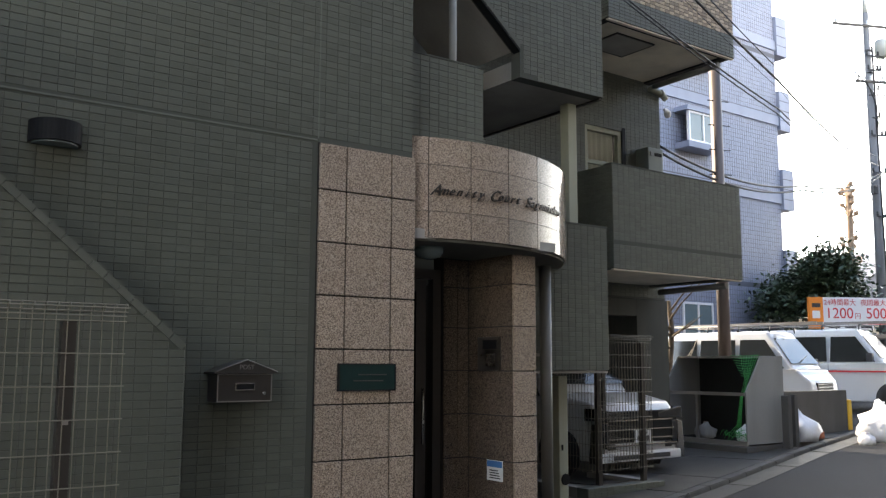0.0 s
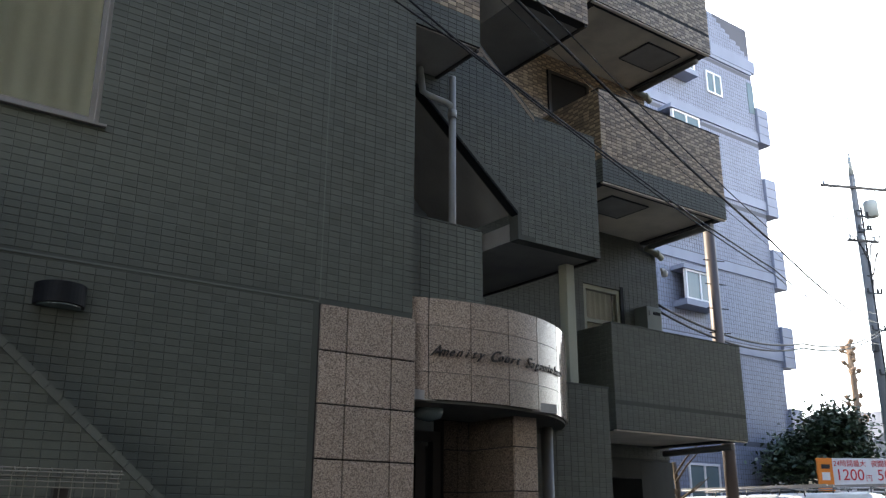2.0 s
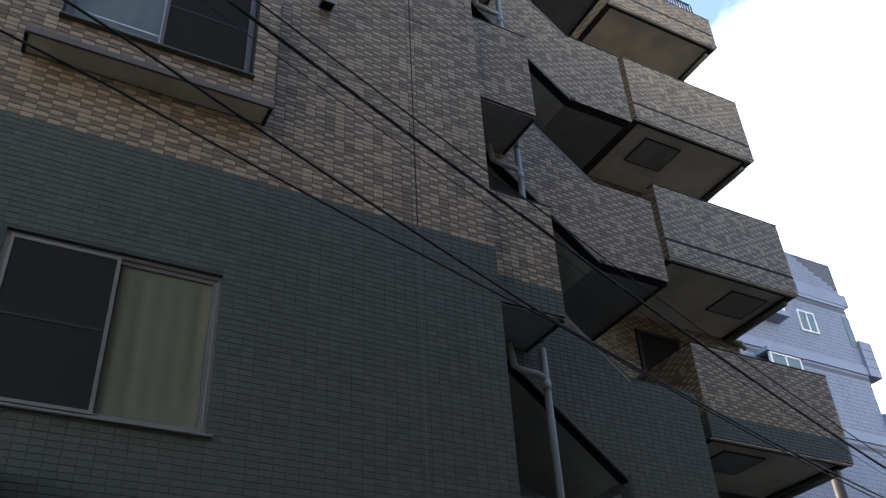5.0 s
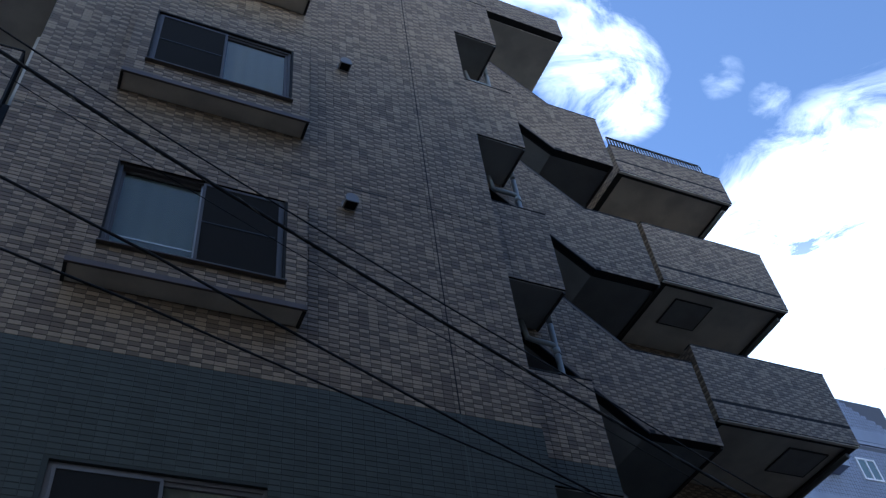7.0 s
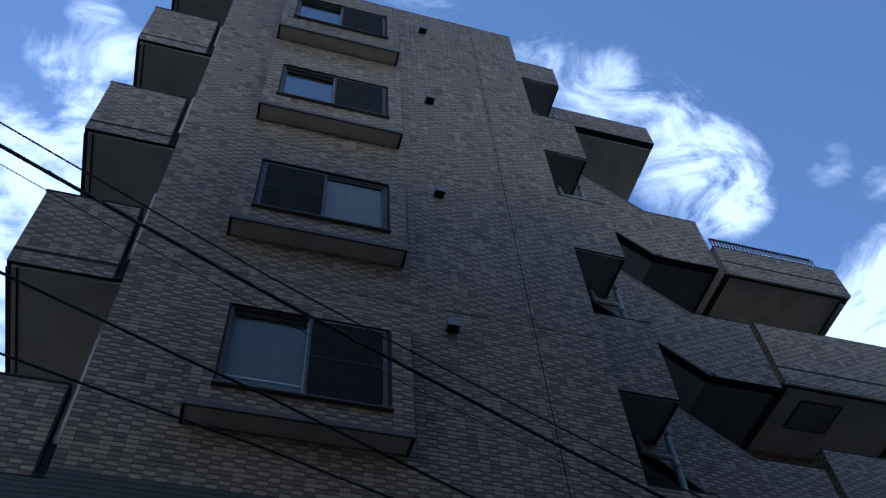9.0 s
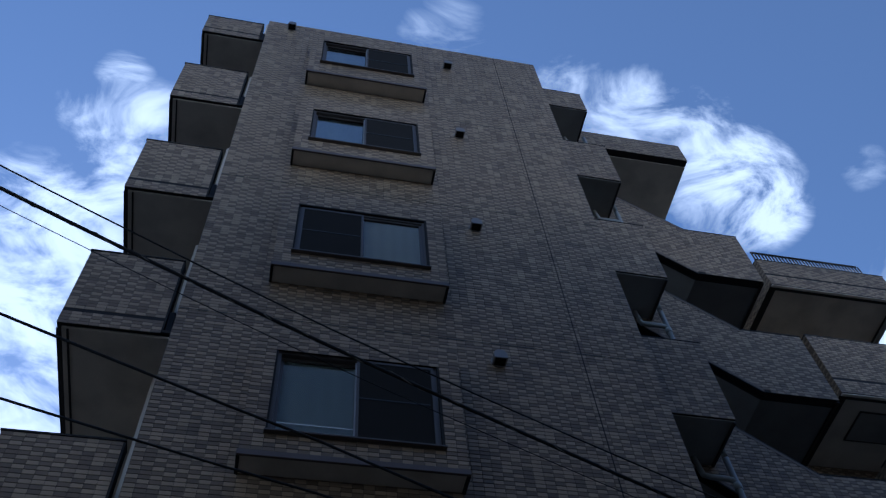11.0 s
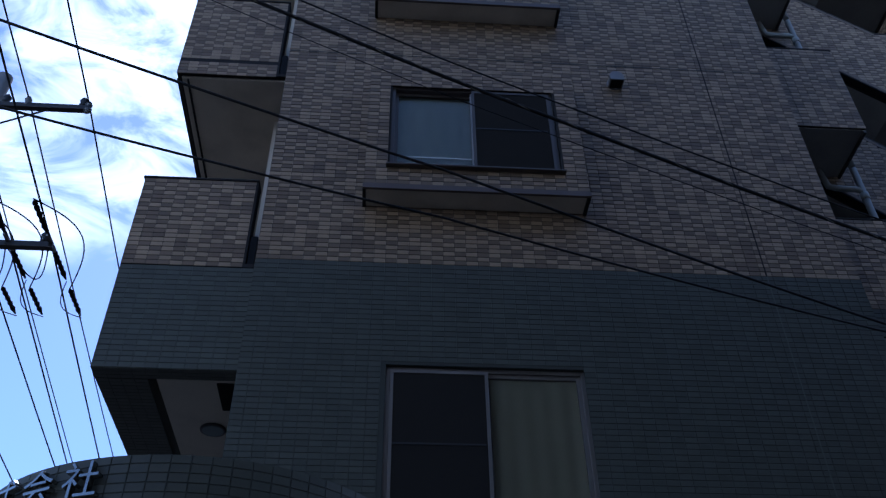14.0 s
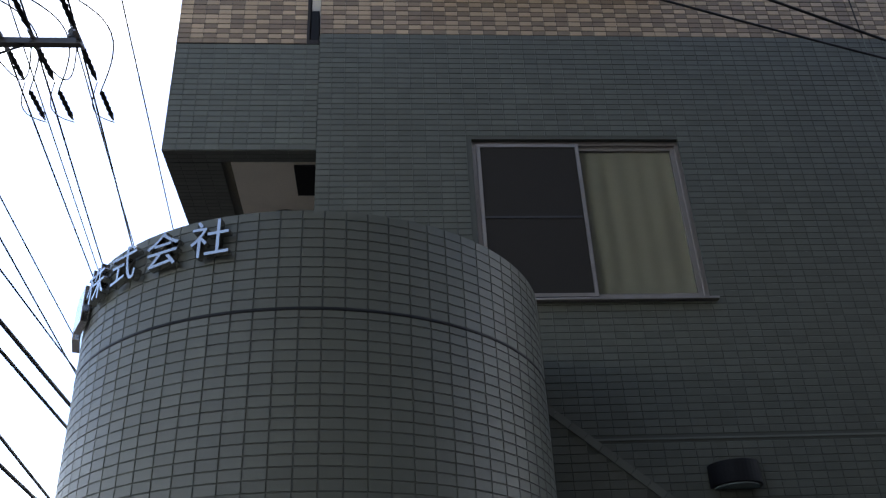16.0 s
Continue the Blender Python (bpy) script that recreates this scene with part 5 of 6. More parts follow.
    if grille:
        for sy in (-1, 1):
            part("chrome_blade", prism([(sy * (hw - 0.02), hood_z - 0.40), (sy * (hw - 0.10), hood_z - 0.40), (sy * (hw - 0.16), 0.36), (sy * (hw + 0.02), 0.22), (sy * (hw + 0.02), 0.30)], "x", L - 0.10, L + 0.02, 0.006), CHROME, c)
        part("chrome_lip", box(L - 0.02, L + 0.045, -hw + 0.15, hw - 0.15, 0.42, 0.445, 0.005), CHROME, c)
    if rack:
        r = part("roof_rack", tube([(-L + 0.3, -hw + 0.25, height + 0.12), (nose - 0.3, -hw + 0.25, height + 0.12)], 0.015, 6), ALU, c)
        part("rack_rail", tube([(-L + 0.3, hw - 0.25, height + 0.12), (nose - 0.3, hw - 0.25, height + 0.12)], 0.015, 6), ALU, r)
        for k in range(4):
            x = -L + 0.45 + k * (length - bonnet - 0.9) / 3
            part("rack_bar", tube([(x, -hw + 0.16, height - 0.02), (x, -hw + 0.2, height + 0.10), (x, hw - 0.2, height + 0.10), (x, hw - 0.16, height - 0.02)], 0.014, 6), TRIM, r)
        for sy in (-0.16, 0.16):
            part("ladder_rail", box(-L + 0.1, nose + 0.35, sy - 0.02, sy + 0.02, height + 0.14, height + 0.19), ALU, r, "aluminium ladder lying on the rack")
        for k in range(9):
            x = -L + 0.25 + k * (length - bonnet + 0.1) / 9
            part("ladder_rung", tube([(x, -0.15, height + 0.165), (x, 0.15, height + 0.165)], 0.012, 6), ALU, r)
    c.matrix_world = pose(pos[0], pos[1], ground_z(pos[0]), 0, 0, turn)
    return c

TRIMGLASS = material("tinted_car_glass", (0.018, 0.02, 0.021), 0.04, var=0.05, bump=0.0, spec=0.8)
car("minivan", "white minivan with a chrome grille in the parking bay", 4.7, 1.72, 1.83, 0.95, 1.12, 1.02, grille=True, pos=(9.21, 4.82), turn=-90)
car("small_van", "small white van with a ladder on its roof", 3.4, 1.48, 1.90, 0.40, 1.14, 1.10, rack=True, pos=(16.55, 5.95), turn=-82)
car("white_van", "white van with a thin red stripe", 4.3, 1.68, 1.90, 0.95, 1.14, 1.10, stripe=True, rack=True, pos=(20.3, 6.1), turn=-74)

# ---- refuse shelter, bags, posts ----
gz0 = ground_z(12.2)
ref = thing("refuse_shelter", "grey steel refuse shelter with a green net", "refuse shelter")
bx0, bx1, by0, by1, bz0, bz1 = 11.9, 12.9, 2.69, 4.34, 0.40, 1.77
prof = [(bx0, bz0), (bx1, bz0), (bx1, bz1), (bx0 + 0.42, bz1), (bx0, bz1 - 0.565)]
part("end_panel", prism(prof, "y", by0, by0 + 0.03, 0.004), PLAINWALL, ref, "pale grey end panel")
part("end_panel", prism(prof, "y", by1 - 0.03, by1, 0.004), PLAINWALL, ref)
# back and floor panels carry the shelter's inside shade as colour
part("back_panel", box(bx1 - 0.03, bx1 - 0.001, by0 + 0.031, by1 - 0.031, bz0, bz1), INTERIOR_SHADE, ref)
part("floor_panel", box(bx0 + 0.02, bx1 - 0.031, by0 + 0.031, by1 - 0.031, bz0, bz0 + 0.03), INTERIOR_SHADE, ref)
part("top_panel", box(bx0 + 0.42, bx1 - 0.031, by0 + 0.031, by1 - 0.031, bz1 - 0.03, bz1), ALU, ref)
part("front_rail", box(bx0 - 0.01, bx0 + 0.03, by0 + 0.031, by1 - 0.031, bz1 - 0.625, bz1 - 0.575), ALU, ref)
part("front_post", box(bx0, bx0 + 0.03, 3.62, 3.66, bz0, bz1 - 0.625), ALU, ref)
part("sill", box(bx0 - 0.02, bx0 + 0.02, by0, by1, bz0 - 0.02, bz0 + 0.05), ALU, ref)
net = bmesh.new()
rnd = random.Random(4)
for k in range(7):                              # gathered at one top corner, hanging to a heap on the floor
    y = by0 + 0.06 + k * 0.045
    add_tube(net, [(bx0 + 0.43 - 0.01 * k, y, bz1 + 0.012), (bx0 + 0.30 - 0.01 * k, by0 + 0.05 + k * 0.03, bz1 - 0.16), (bx0 + 0.14, by0 + 0.045 + k * 0.012, bz1 - 0.36), (bx0 - 0.012, by0 + 0.06 + k * 0.008, bz1 - 0.66),
                   (bx0 - 0.02, by0 + 0.10 + 0.012 * k, bz0 + 0.3), (bx0 + 0.02 + 0.01 * k, by0 + 0.12 + 0.05 * k, bz0 + 0.09 + 0.05 * rnd.random())], 0.0036, 4)
for k in range(9):
    u = k / 9
    x, z, w = bx0 + 0.42 - 0.30 * u, bz1 + 0.01 - 0.36 * u, 0.42 * (1 - u) + 0.09
    add_tube(net, [(x, by0 + 0.05, z), (x - 0.01, by0 + 0.05 + w * 0.5, z - 0.015), (x, by0 + 0.05 + w, z)], 0.0036, 4)
for k in range(34):
    c = Vector((bx0 + 0.05 + 0.16 * rnd.random(), by0 + 0.12 + 0.42 * rnd.random(), bz0 + 0.06 + 0.12 * rnd.random()))
    d = Vector((rnd.uniform(-1, 1), rnd.uniform(-1, 1), rnd.uniform(-0.4, 0.5))) * 0.09
    add_tube(net, [c - d, c + Vector((0, 0, 0.03)), c + d], 0.0036, 4)
part("net", net, GREENNET, ref, "tangled green net over the opening")
pl = thing("shelter_plinth", "concrete plinth under the refuse shelter", "plinth")
part("slab", prism([(bx0 - 0.12, by0 - 0.06), (13.1, by0 - 0.02), (16.2, by0 + 0.66), (16.2, by0 + 1.3), (bx1 + 0.1, by1 + 0.1), (bx0 - 0.12, by1 + 0.1)], "z", 0, bz0 - 0.022, 0.01), KERB, pl)
wl2 = thing("lot_wall", "low concrete wall beside the parking lot", "wall")
part("wall", box(13.9, 16.2, 3.5, 3.65, 0.1, ground_z(15) + 0.80, 0.01), KERB, wl2)
part("guard", box(16.205, 16.34, 3.48, 3.67, 0.1, ground_z(15) + 0.62, 0.03), YELLOW, wl2, "yellow corner guard")
for x, y in ((12.66, 2.47), (12.97, 2.55)):
    po = thing("concrete_post", "short concrete post by the kerb", "post", "concrete posts")
    part("shaft", box(x, x + 0.10, y, y + 0.12, 0, ground_z(x) + 0.88, 0.01), KERB, po)

def bag(x, y, z, r, seed, label, mat=BAG):
    rr = random.Random(seed)
    b = thing("rubbish_bag", label, "rubbish bag", "rubbish bags")
    bm = bmesh.new()
    bmesh.ops.create_icosphere(bm, subdivisions=3, radius=r)
    off = Vector((rr.random() * 9, rr.random() * 9, 0))
    for v in bm.verts:
        d = 1 + 0.35 * noise.noise(v.co * (2.2 / r) + off) + 0.16 * noise.noise(v.co * (6 / r) + off)
        v.co = v.co * d
        v.co.z = max(v.co.z, -0.5 * r) * (1.05 if v.co.z < 0 else 0.9)
        if v.co.z > 0.55 * r:
            v.co.x *= 0.6
            v.co.y *= 0.6
            v.co.z *= 1.15
    for f in bm.faces:
        f.smooth = True
    part("sack", bm, mat, b)
    part("knot", turned([(0.03, 0.72 * r), (0.015, 0.85 * r), (0.05, 1.05 * r)], (0, 0, 0), 8), mat, b)
    b.location = (x, y, z + 0.5 * r)

bag(13.62, 2.9, bz0 - 0.02, 0.31, 1, "white translucent rubbish bag on the plinth")
bag(14.25, 3.0, bz0 - 0.02, 0.14, 2, "small rubbish bag with coloured litter", LITTER)
bag(15.05, 2.22, ground_z(15.05), 0.42, 3, "large translucent rubbish bag by the kerb")
bag(14.3, 2.12, ground_z(14.3), 0.13, 5, "small crumpled plastic bag by the kerb")
bag(12.2, 3.7, bz0 + 0.03, 0.17, 6, "grey bag inside the refuse shelter", PLAINWALL)
bag(12.22, 2.92, bz0 + 0.03, 0.17, 8, "white bag inside the refuse shelter")

# ---- car park sign ----
sg = thing("parking_sign", "white car park price sign with an orange box", "sign", at=(23.9, 8.9, 0), turn=-30)
part("board", box(0.45, 4.2, 0, 0.08, 2.82, 3.62, 0.01), SIGNWHITE, sg)
part("logo_panel", box(0, 0.445, -0.02, 0.08, 2.70, 3.62, 0.01), ORANGE, sg, "orange panel")
part("logo_shape", box(0.10, 0.34, -0.026, -0.021, 3.0, 3.22), SIGNWHITE, sg)
part("logo_bar", box(0.10, 0.36, -0.026, -0.021, 3.32, 3.44), TRIM, sg)
part("red_bar", box(0.45, 4.2, -0.004, -0.001, 2.83, 2.86), RED, sg)
for txt, s, x, z in (("24時間最大", 0.20, 0.98, 3.46), ("1200", 0.44, 0.95, 3.14), ("円", 0.20, 1.52, 3.06), ("夜間最大", 0.20, 2.02, 3.46), ("500", 0.44, 2.10, 3.14), ("円", 0.20, 2.62, 3.06)):
    lettering("lettering", txt, s, Matrix.Translation((x, -0.006, z)) @ FRONT, RED, sg, 0.002)
for k in range(3):
    part("text_bar", box(0.6 + k * 0.5, 0.95 + k * 0.5, -0.004, -0.001, 2.72, 2.79), TRIM, sg)
part("lower_board", box(0.45, 2.0, 0.0, 0.06, 2.68, 2.815), SIGNWHITE, sg)
for x in (0.7, 3.8):
    part("post", tube([(x, 0.12, 0.4), (x, 0.12, 3.6)], 0.05, 10), ALU, sg)
part("flat_bed", box(0.6, 4.4, -1.2, -0.2, 2.38, 2.50, 0.02), ALU, sg)

# ---- pale tiled building beyond ----
WY, WX = 12.2, 27.9
wb = thing("pale_apartment_building", "pale grey tiled flats with stepped balconies", "building")
fw = part("wall", box(17.0, WX, WY, WY + 10, 0, 20.6), PALEGROUT, wb)
part("roof_wedge", prism([(17.0, 20.6), (25.6, 20.6), (WX, 19.35), (WX, 19.3), (17.0, 19.3)], "y", WY + 0.3, WY + 10), PALEGROUT, wb)
tiles(fw, (19.4, WY, 0.8), (1, 0, 0), WX - 19.4, 19.8, lambda x, z: z < 20.6 - max(0, x - 25.6) * 0.55 and not any(abs(z - q) < 0.06 for q in BANDZ), kind="pale", name="tile")
BANDZ = [4.35, 7.1, 7.6, 9.95, 10.45, 12.75, 13.2, 15.6, 16.0, 18.4, 18.8]
part("roof_ledge", box(25.4, WX + 0.22, WY - 0.08, WY + 8, 18.68, 19.2, 0.02), PALETILE, wb)
for z in (4.2, 7.1, 9.98, 12.78, 15.72):
    bl = part("balcony", box(WX + 0.002, WX + 0.65, WY - 0.12, WY + 8, z, z + 1.46), PALETILE, wb, "pale tiled balcony end")
    for k in range(3):
        part("joint", box(WX + 0.0, WX + 0.656, WY - 0.125, WY - 0.119, z + 0.36 + 0.36 * k, z + 0.385 + 0.36 * k), PALEGROUT, bl)
for z in (7.35, 10.2, 13.0, 15.8, 18.6):
    part("ledge", box(19.0, WX, WY - 0.06, WY - 0.001, z - 0.05, z + 0.30, 0.01), PALETILE, wb, "pale plaster band")
def far_window(x, z, w, h, bay):
    w0 = part("window", wall_ring(x, x + w, z, z + h, WY - (0.5 if bay else 0.05), WY - (0.42 if bay else 0.0) + 0.02, 0.07), SIGNWHITE, wb, "white framed window")
    d = 0.5 if bay else 0.05
    part("pane", box(x + 0.07, x + w - 0.07, WY - d + 0.03, WY - d + 0.04, z + 0.07, z + h - 0.07), FROST, w0)
    part("mullion", box(x + w / 2 - 0.035, x + w / 2 + 0.035, WY - d - 0.005, WY - d + 0.06, z, z + h), SIGNWHITE, w0)
    if bay:
        part("hood", prism([(x - 0.15, z + h), (x + w + 0.15, z + h), (x + w + 0.1, z + h + 0.16), (x - 0.1, z + h + 0.16)], "y", WY - 0.55, WY - 0.002), PALETILE, w0)
        part("apron", box(x - 0.1, x + w + 0.1, WY - 0.55, WY - 0.002, z - 0.2, z - 0.001, 0.01), PALETILE, w0)
        part("side_pane", box(x + w - 0.02, x + w + 0.02, WY - 0.42, WY - 0.03, z, z + h), FROST, w0)
for z in (8.66, 11.5, 14.35, 17.2):
    far_window(22.3, z, 1.45, 1.0, True)
far_window(25.0, 17.0, 0.9, 0.9, False)
far_window(22.3, 2.3, 1.5, 1.3, False)
part("corner_sash", box(WX - 0.35, WX + 0.02, WY - 0.02, WY + 0.4, 16.9, 18.2), FROST, wb)

# ---- trees ----
def leafy(name, x, y, z0, h, spread, seed, label, count, leaf=0.16, lift=0.35):
    rr = random.Random(seed)
    t = thing(name, label, "tree")
    trunk = bmesh.new()
    add_tube(trunk, [(x, y, z0), (x + 0.05, y, z0 + h * 0.3), (x, y + 0.08, z0 + h * 0.62)], 0.14, 8, 0.06)
    part("trunk", trunk, BARK, t)
    limbs = bmesh.new()
    heads = []
    for k in range(11):
        a, e = rr.uniform(0, 6.28), rr.uniform(0.15, 1.2)
        r = spread * rr.uniform(0.5, 0.95)
        tip = Vector((x + r * math.cos(a) * math.cos(e), y + r * math.sin(a) * math.cos(e), z0 + h * lift + h * 0.55 * math.sin(e) + rr.uniform(0, 0.12) * h))
        add_tube(limbs, [(x, y, z0 + h * rr.uniform(0.25, 0.5)), tip.lerp(Vector((x, y, z0 + h * 0.5)), 0.5), tip], 0.05, 5, 0.015)
        heads.append(tip)
    part("limbs", limbs, BARK, t)
    verts, faces = [], []
    for k in range(count):
        c = rr.choice(heads)
        p = c + Vector((rr.gauss(0, 1), rr.gauss(0, 1), rr.gauss(0, 0.8))) * spread * 0.24
        d = Vector((rr.uniform(-1, 1), rr.uniform(-1, 1), rr.uniform(-0.7, 0.3))).normalized() * leaf * rr.uniform(0.7, 1.3)
        s = d.cross(Vector((rr.uniform(-1, 1), rr.uniform(-1, 1), 1))).normalized() * leaf * 0.32
        i = len(verts)
        verts += [p, p + d * 0.5 + s, p + d, p + d * 0.5 - s]
        faces.append((i, i + 1, i + 2, i + 3))
    me = bpy.data.meshes.new("crown")
    me.from_pydata([tuple(v) for v in verts], [], faces)
    me.materials.append(LEAF)
    o = new("crown", me)
    o.parent = t

leafy("evergreen_tree", 26.9, 10.4, ground_z(27), 4.0, 1.75, 3, "dense dark evergreen tree before the pale flats", 24000, 0.17, 0.36)
leafy("evergreen_tree", 16.9, 9.6, 0.3, 6.6, 1.2, 7, "slim dark evergreen tree in the parking lot", 2600, 0.17, 0.5)
leafy("hedge_shrub", 33, 9.5, 1.1, 2.6, 1.5, 9, "sunlit shrub beyond the car park", 2200, 0.15)

def bare(name, x, y, z0, h, seed, label, mat, r, n):
    rr = random.Random(seed)
    t = thing(name, label, "tree")
    pts = [(x + 0.05 * math.sin(k * 1.7), y, z0 + h * k / 6) for k in range(7)]
    tr = part("trunk", tube(pts, r, 9, r * 0.75), mat, t)
    for k in range(n):
        a = rr.uniform(0, 6.28)
        z = z0 + h * rr.uniform(0.35, 1.0)
        l = rr.uniform(0.3, 0.8) * (1.4 if r < 0.1 else 1)
        p = Vector((x, y, z))
        q = p + Vector((math.cos(a), math.sin(a), 0.5)) * l * 0.5
        part("branch", tube([p, q, q + Vector((math.cos(a + 0.5), math.sin(a + 0.5), 0.8)) * l * 0.45], r * 0.4, 5, r * 0.12), mat, t)
        if r > 0.1:
            part("knob", turned([(0.02, -0.1), (r * 0.7, 0), (r * 0.6, 0.1), (0.02, 0.16)], tuple(q), 8), mat, t)

bare("pollarded_tree", 38.2, 15.4, 1.3, 8.4, 5, "pollarded bare tree with knobbly stubs", SUNLITBARK, 0.17, 34)
bare("bare_shrub", 12.6, 5.2, 0.3, 2.6, 8, "thin bare shrub behind the refuse shelter", BARK, 0.055, 12)
bare("bare_shrub", 12.95, 5.0, 0.3, 2.5, 18, "thin bare shrub behind the refuse shelter", BARK, 0.06, 12)

# ---- far house and unseen light-blocking wall ----
fh = thing("far_house", "sunlit buff house beyond the car park", "house")
part("wall", box(40, 52, 17, 26, 0, 5.0), HOUSEWALL, fh)
part("roof", prism([(39.5, 4.9), (52.5, 4.9), (46, 7.6)], "y", 16.6, 26.4), ROOFTILE, fh)
for x in (41, 44, 47):
    w0 = part("window", wall_ring(x, x + 1.4, 2.9, 4.1, 16.92, 17.0, 0.08), SIGNWHITE, fh)
    part("pane", box(x + 0.08, x + 1.32, 16.95, 16.97, 2.98, 4.02), FROST, w0)
# added out of view to cut sky light on the lower facade
cw = part("sky_blocker", box(-4.2, 60, -8.0, -7.6, -0.2, 13.0), BLOCKERWALL)
tagged(cw, "unseen plain wall added behind the camera to block sky light", "wall", kind="structure")

# ---- poles and cables ----
def utility_pole(x, y, z0, h, arms, label, turn, gear=True):
    p = thing("utility_pole", label, "utility pole", "utility poles", at=(x, y, 0), turn=turn)
    part("shaft", tube([(0, 0, z0 - 0.3), (0, 0, z0 + h * 0.5), (0, 0, z0 + h)], 0.17, 14, 0.10), POLE, p)
    for z, x0, x1 in arms:
        a = part("cross_arm", box(x0, x1, -0.14, -0.06, z - 0.04, z + 0.04, 0.004), BRONZE, p)
        for k in range(3):
            xx = x0 + 0.12 + (x1 - x0 - 0.24) * k / 2
            part("insulator", turned([(0.03, z + 0.04), (0.05, z + 0.08), (0.03, z + 0.11), (0.055, z + 0.15), (0.03, z + 0.2), (0.015, z + 0.22)], (xx, -0.1, 0), 10), TRIM if not gear else PAPER, a)
        part("brace", tube([(0, -0.1, z - 0.5), (x1 * 0.6, -0.1, z - 0.04)], 0.014, 5), BRONZE, a)
    if gear:
        part("transformer", turned([(0.14, 0), (0.24, 0.03), (0.24, 0.55), (0.2, 0.62), (0.05, 0.66)], (0.5, -0.1, z0 + h - 1.6), 16), PVC, p)
        part("gear_box", box(-0.28, -0.12, -0.3, -0.1, z0 + h * 0.50, z0 + h * 0.50 + 0.3, 0.02), TRIM, p)
        part("top_spike", tube([(0, 0, z0 + h - 0.05), (0, 0, z0 + h + 0.9)], 0.10, 10, 0.03), PVC, p)
        part("conduit", tube([(0.17, -0.05, z0 + 3), (0.15, -0.05, z0 + h - 1.2)], 0.035, 6), TRIM, p)
        for z, w in ((12.2, 0.45), (11.7, 0.35), (9.4, 0.4), (8.1, 0.5), (6.6, 0.35)):
            br = part("bracket", box(-w * 0.4, w, -0.2, -0.15, z - 0.025, z + 0.025, 0.004), TRIM, p)
            for q in (-w * 0.35, w * 0.6, w * 0.95):
                part("insulator", turned([(0.03, z + 0.02), (0.05, z + 0.06), (0.03, z + 0.1), (0.045, z + 0.14), (0.02, z + 0.18)], (q, -0.175, 0), 8), TRIM, br)
        for k in range(4):
            q = z0 + h - 1.4 - 0.8 * k
            part("cable_tie_band", turned([(0.12, q), (0.135, q + 0.01), (0.135, q + 0.05), (0.12, q + 0.06)], (0.02, 0, 0), 10), TRIM, p)
        for k in range(6):
            x1 = (-1.2, -0.6, 0.55, 1.2, 0.9, 0.3)[k]
            part("jumper", tube([(x1, -0.1, z0 + h - 1.3), (x1 * 0.8, -0.2, z0 + h - 2.0), (x1 * 0.3, -0.2, z0 + h - 2.5 - 0.2 * k), (0.1, -0.15, z0 + h - 3.0 - 0.3 * k)], 0.018, 5), CABLE, p)
        part("street_lamp_arm", tube([(0, 0, z0 + h * 0.45), (0.6, 0, z0 + h * 0.44), (0.9, 0, z0 + h * 0.41)], 0.06, 8), TRIM, p)
    for k in range(7):
        part("step_bolt", tube([(-0.25 if k % 2 else 0.25, 0, z0 + 3 + k * 1.1), (0, 0, z0 + 3 + k * 1.1)], 0.012, 5), TRIM, p)
    return p

utility_pole(29.2, 9.45, 0.9, 12.9, ((13.3, -1.35, 1.35), (11.3, -0.6, 0.6)), "concrete utility pole with cross-arms and cables", -25)
PX, PY = -5.75, 2.3
utility_pole(PX, PY, 0, 11.6, ((10.9, -0.9, 1.34), (8.5, -0.9, 1.50)), "concrete utility pole at the street corner", 0, False)

def span(points, r, sag, label, n=24, beads=False, group="overhead cables"):
    """An overhead cable hung through points, with a sag in each span."""
    c = thing("overhead_cable", label, "cable", group)
    pts = []
    for a, b, s in zip(points, points[1:], sag):
        a, b = Vector(a), Vector(b)
        for k in range(n):
            t = k / n
            pts.append(a.lerp(b, t) + Vector((0, 0, -4 * s * t * (1 - t))))
    pts.append(Vector(points[-1]))
    part("strand", tube(pts, r, 6), CABLE, c)
    if beads:
        bm = bmesh.new()
        helix = [p + Vector((0, 0.018 * math.cos(i * 1.9), 0.018 * math.sin(i * 1.9))) for i, p in enumerate(pts)]
        add_tube(bm, helix, 0.005, 5)
        part("lashing", bm, WIRE, c)
    return c

POLE_R = (29.2, 9.1)
def facade_cable(heights, r, far, label, n=24, beads=False):
    """A cable strung before the facade; heights: at x = -9, -3, 0, 4 and 11, then up to the far pole."""
    pts = [(x, -1.392 + 0.2511 * x, z) for x, z in zip((-9.0, -3.0, 0.0, 4.0, 11.1), heights)]
    span(pts + [(*POLE_R, far)], r, (0.03, 0.02, 0.03, 0.08, 0.3), label, n, beads)

facade_cable((10.1, 8.41, 7.62, 6.93, 5.9), 0.008, 8.6, "thin black overhead cable before the facade")
facade_cable((9.8, 8.13, 7.40, 6.68, 5.72), 0.017, 8.3, "thick lashed overhead cable before the facade", 30, True)
facade_cable((7.75, 6.80, 6.33, 5.66, 5.28), 0.011, 7.9, "black overhead cable before the facade")
facade_cable((6.3, 6.01, 5.86, 5.64, 5.2), 0.009, 7.6, "black overhead cable before the facade")
facade_cable((9.5, 7.93, 7.18, 6.5, 5.6), 0.004, 8.0, "very thin overhead wire before the facade")
span([(10.9, 3.4, 5.1), (18.5, 5.6, 5.75), (*POLE_R, 8.2)], 0.02, (0.25, 0.3), "twin service cable from the flats", 24)
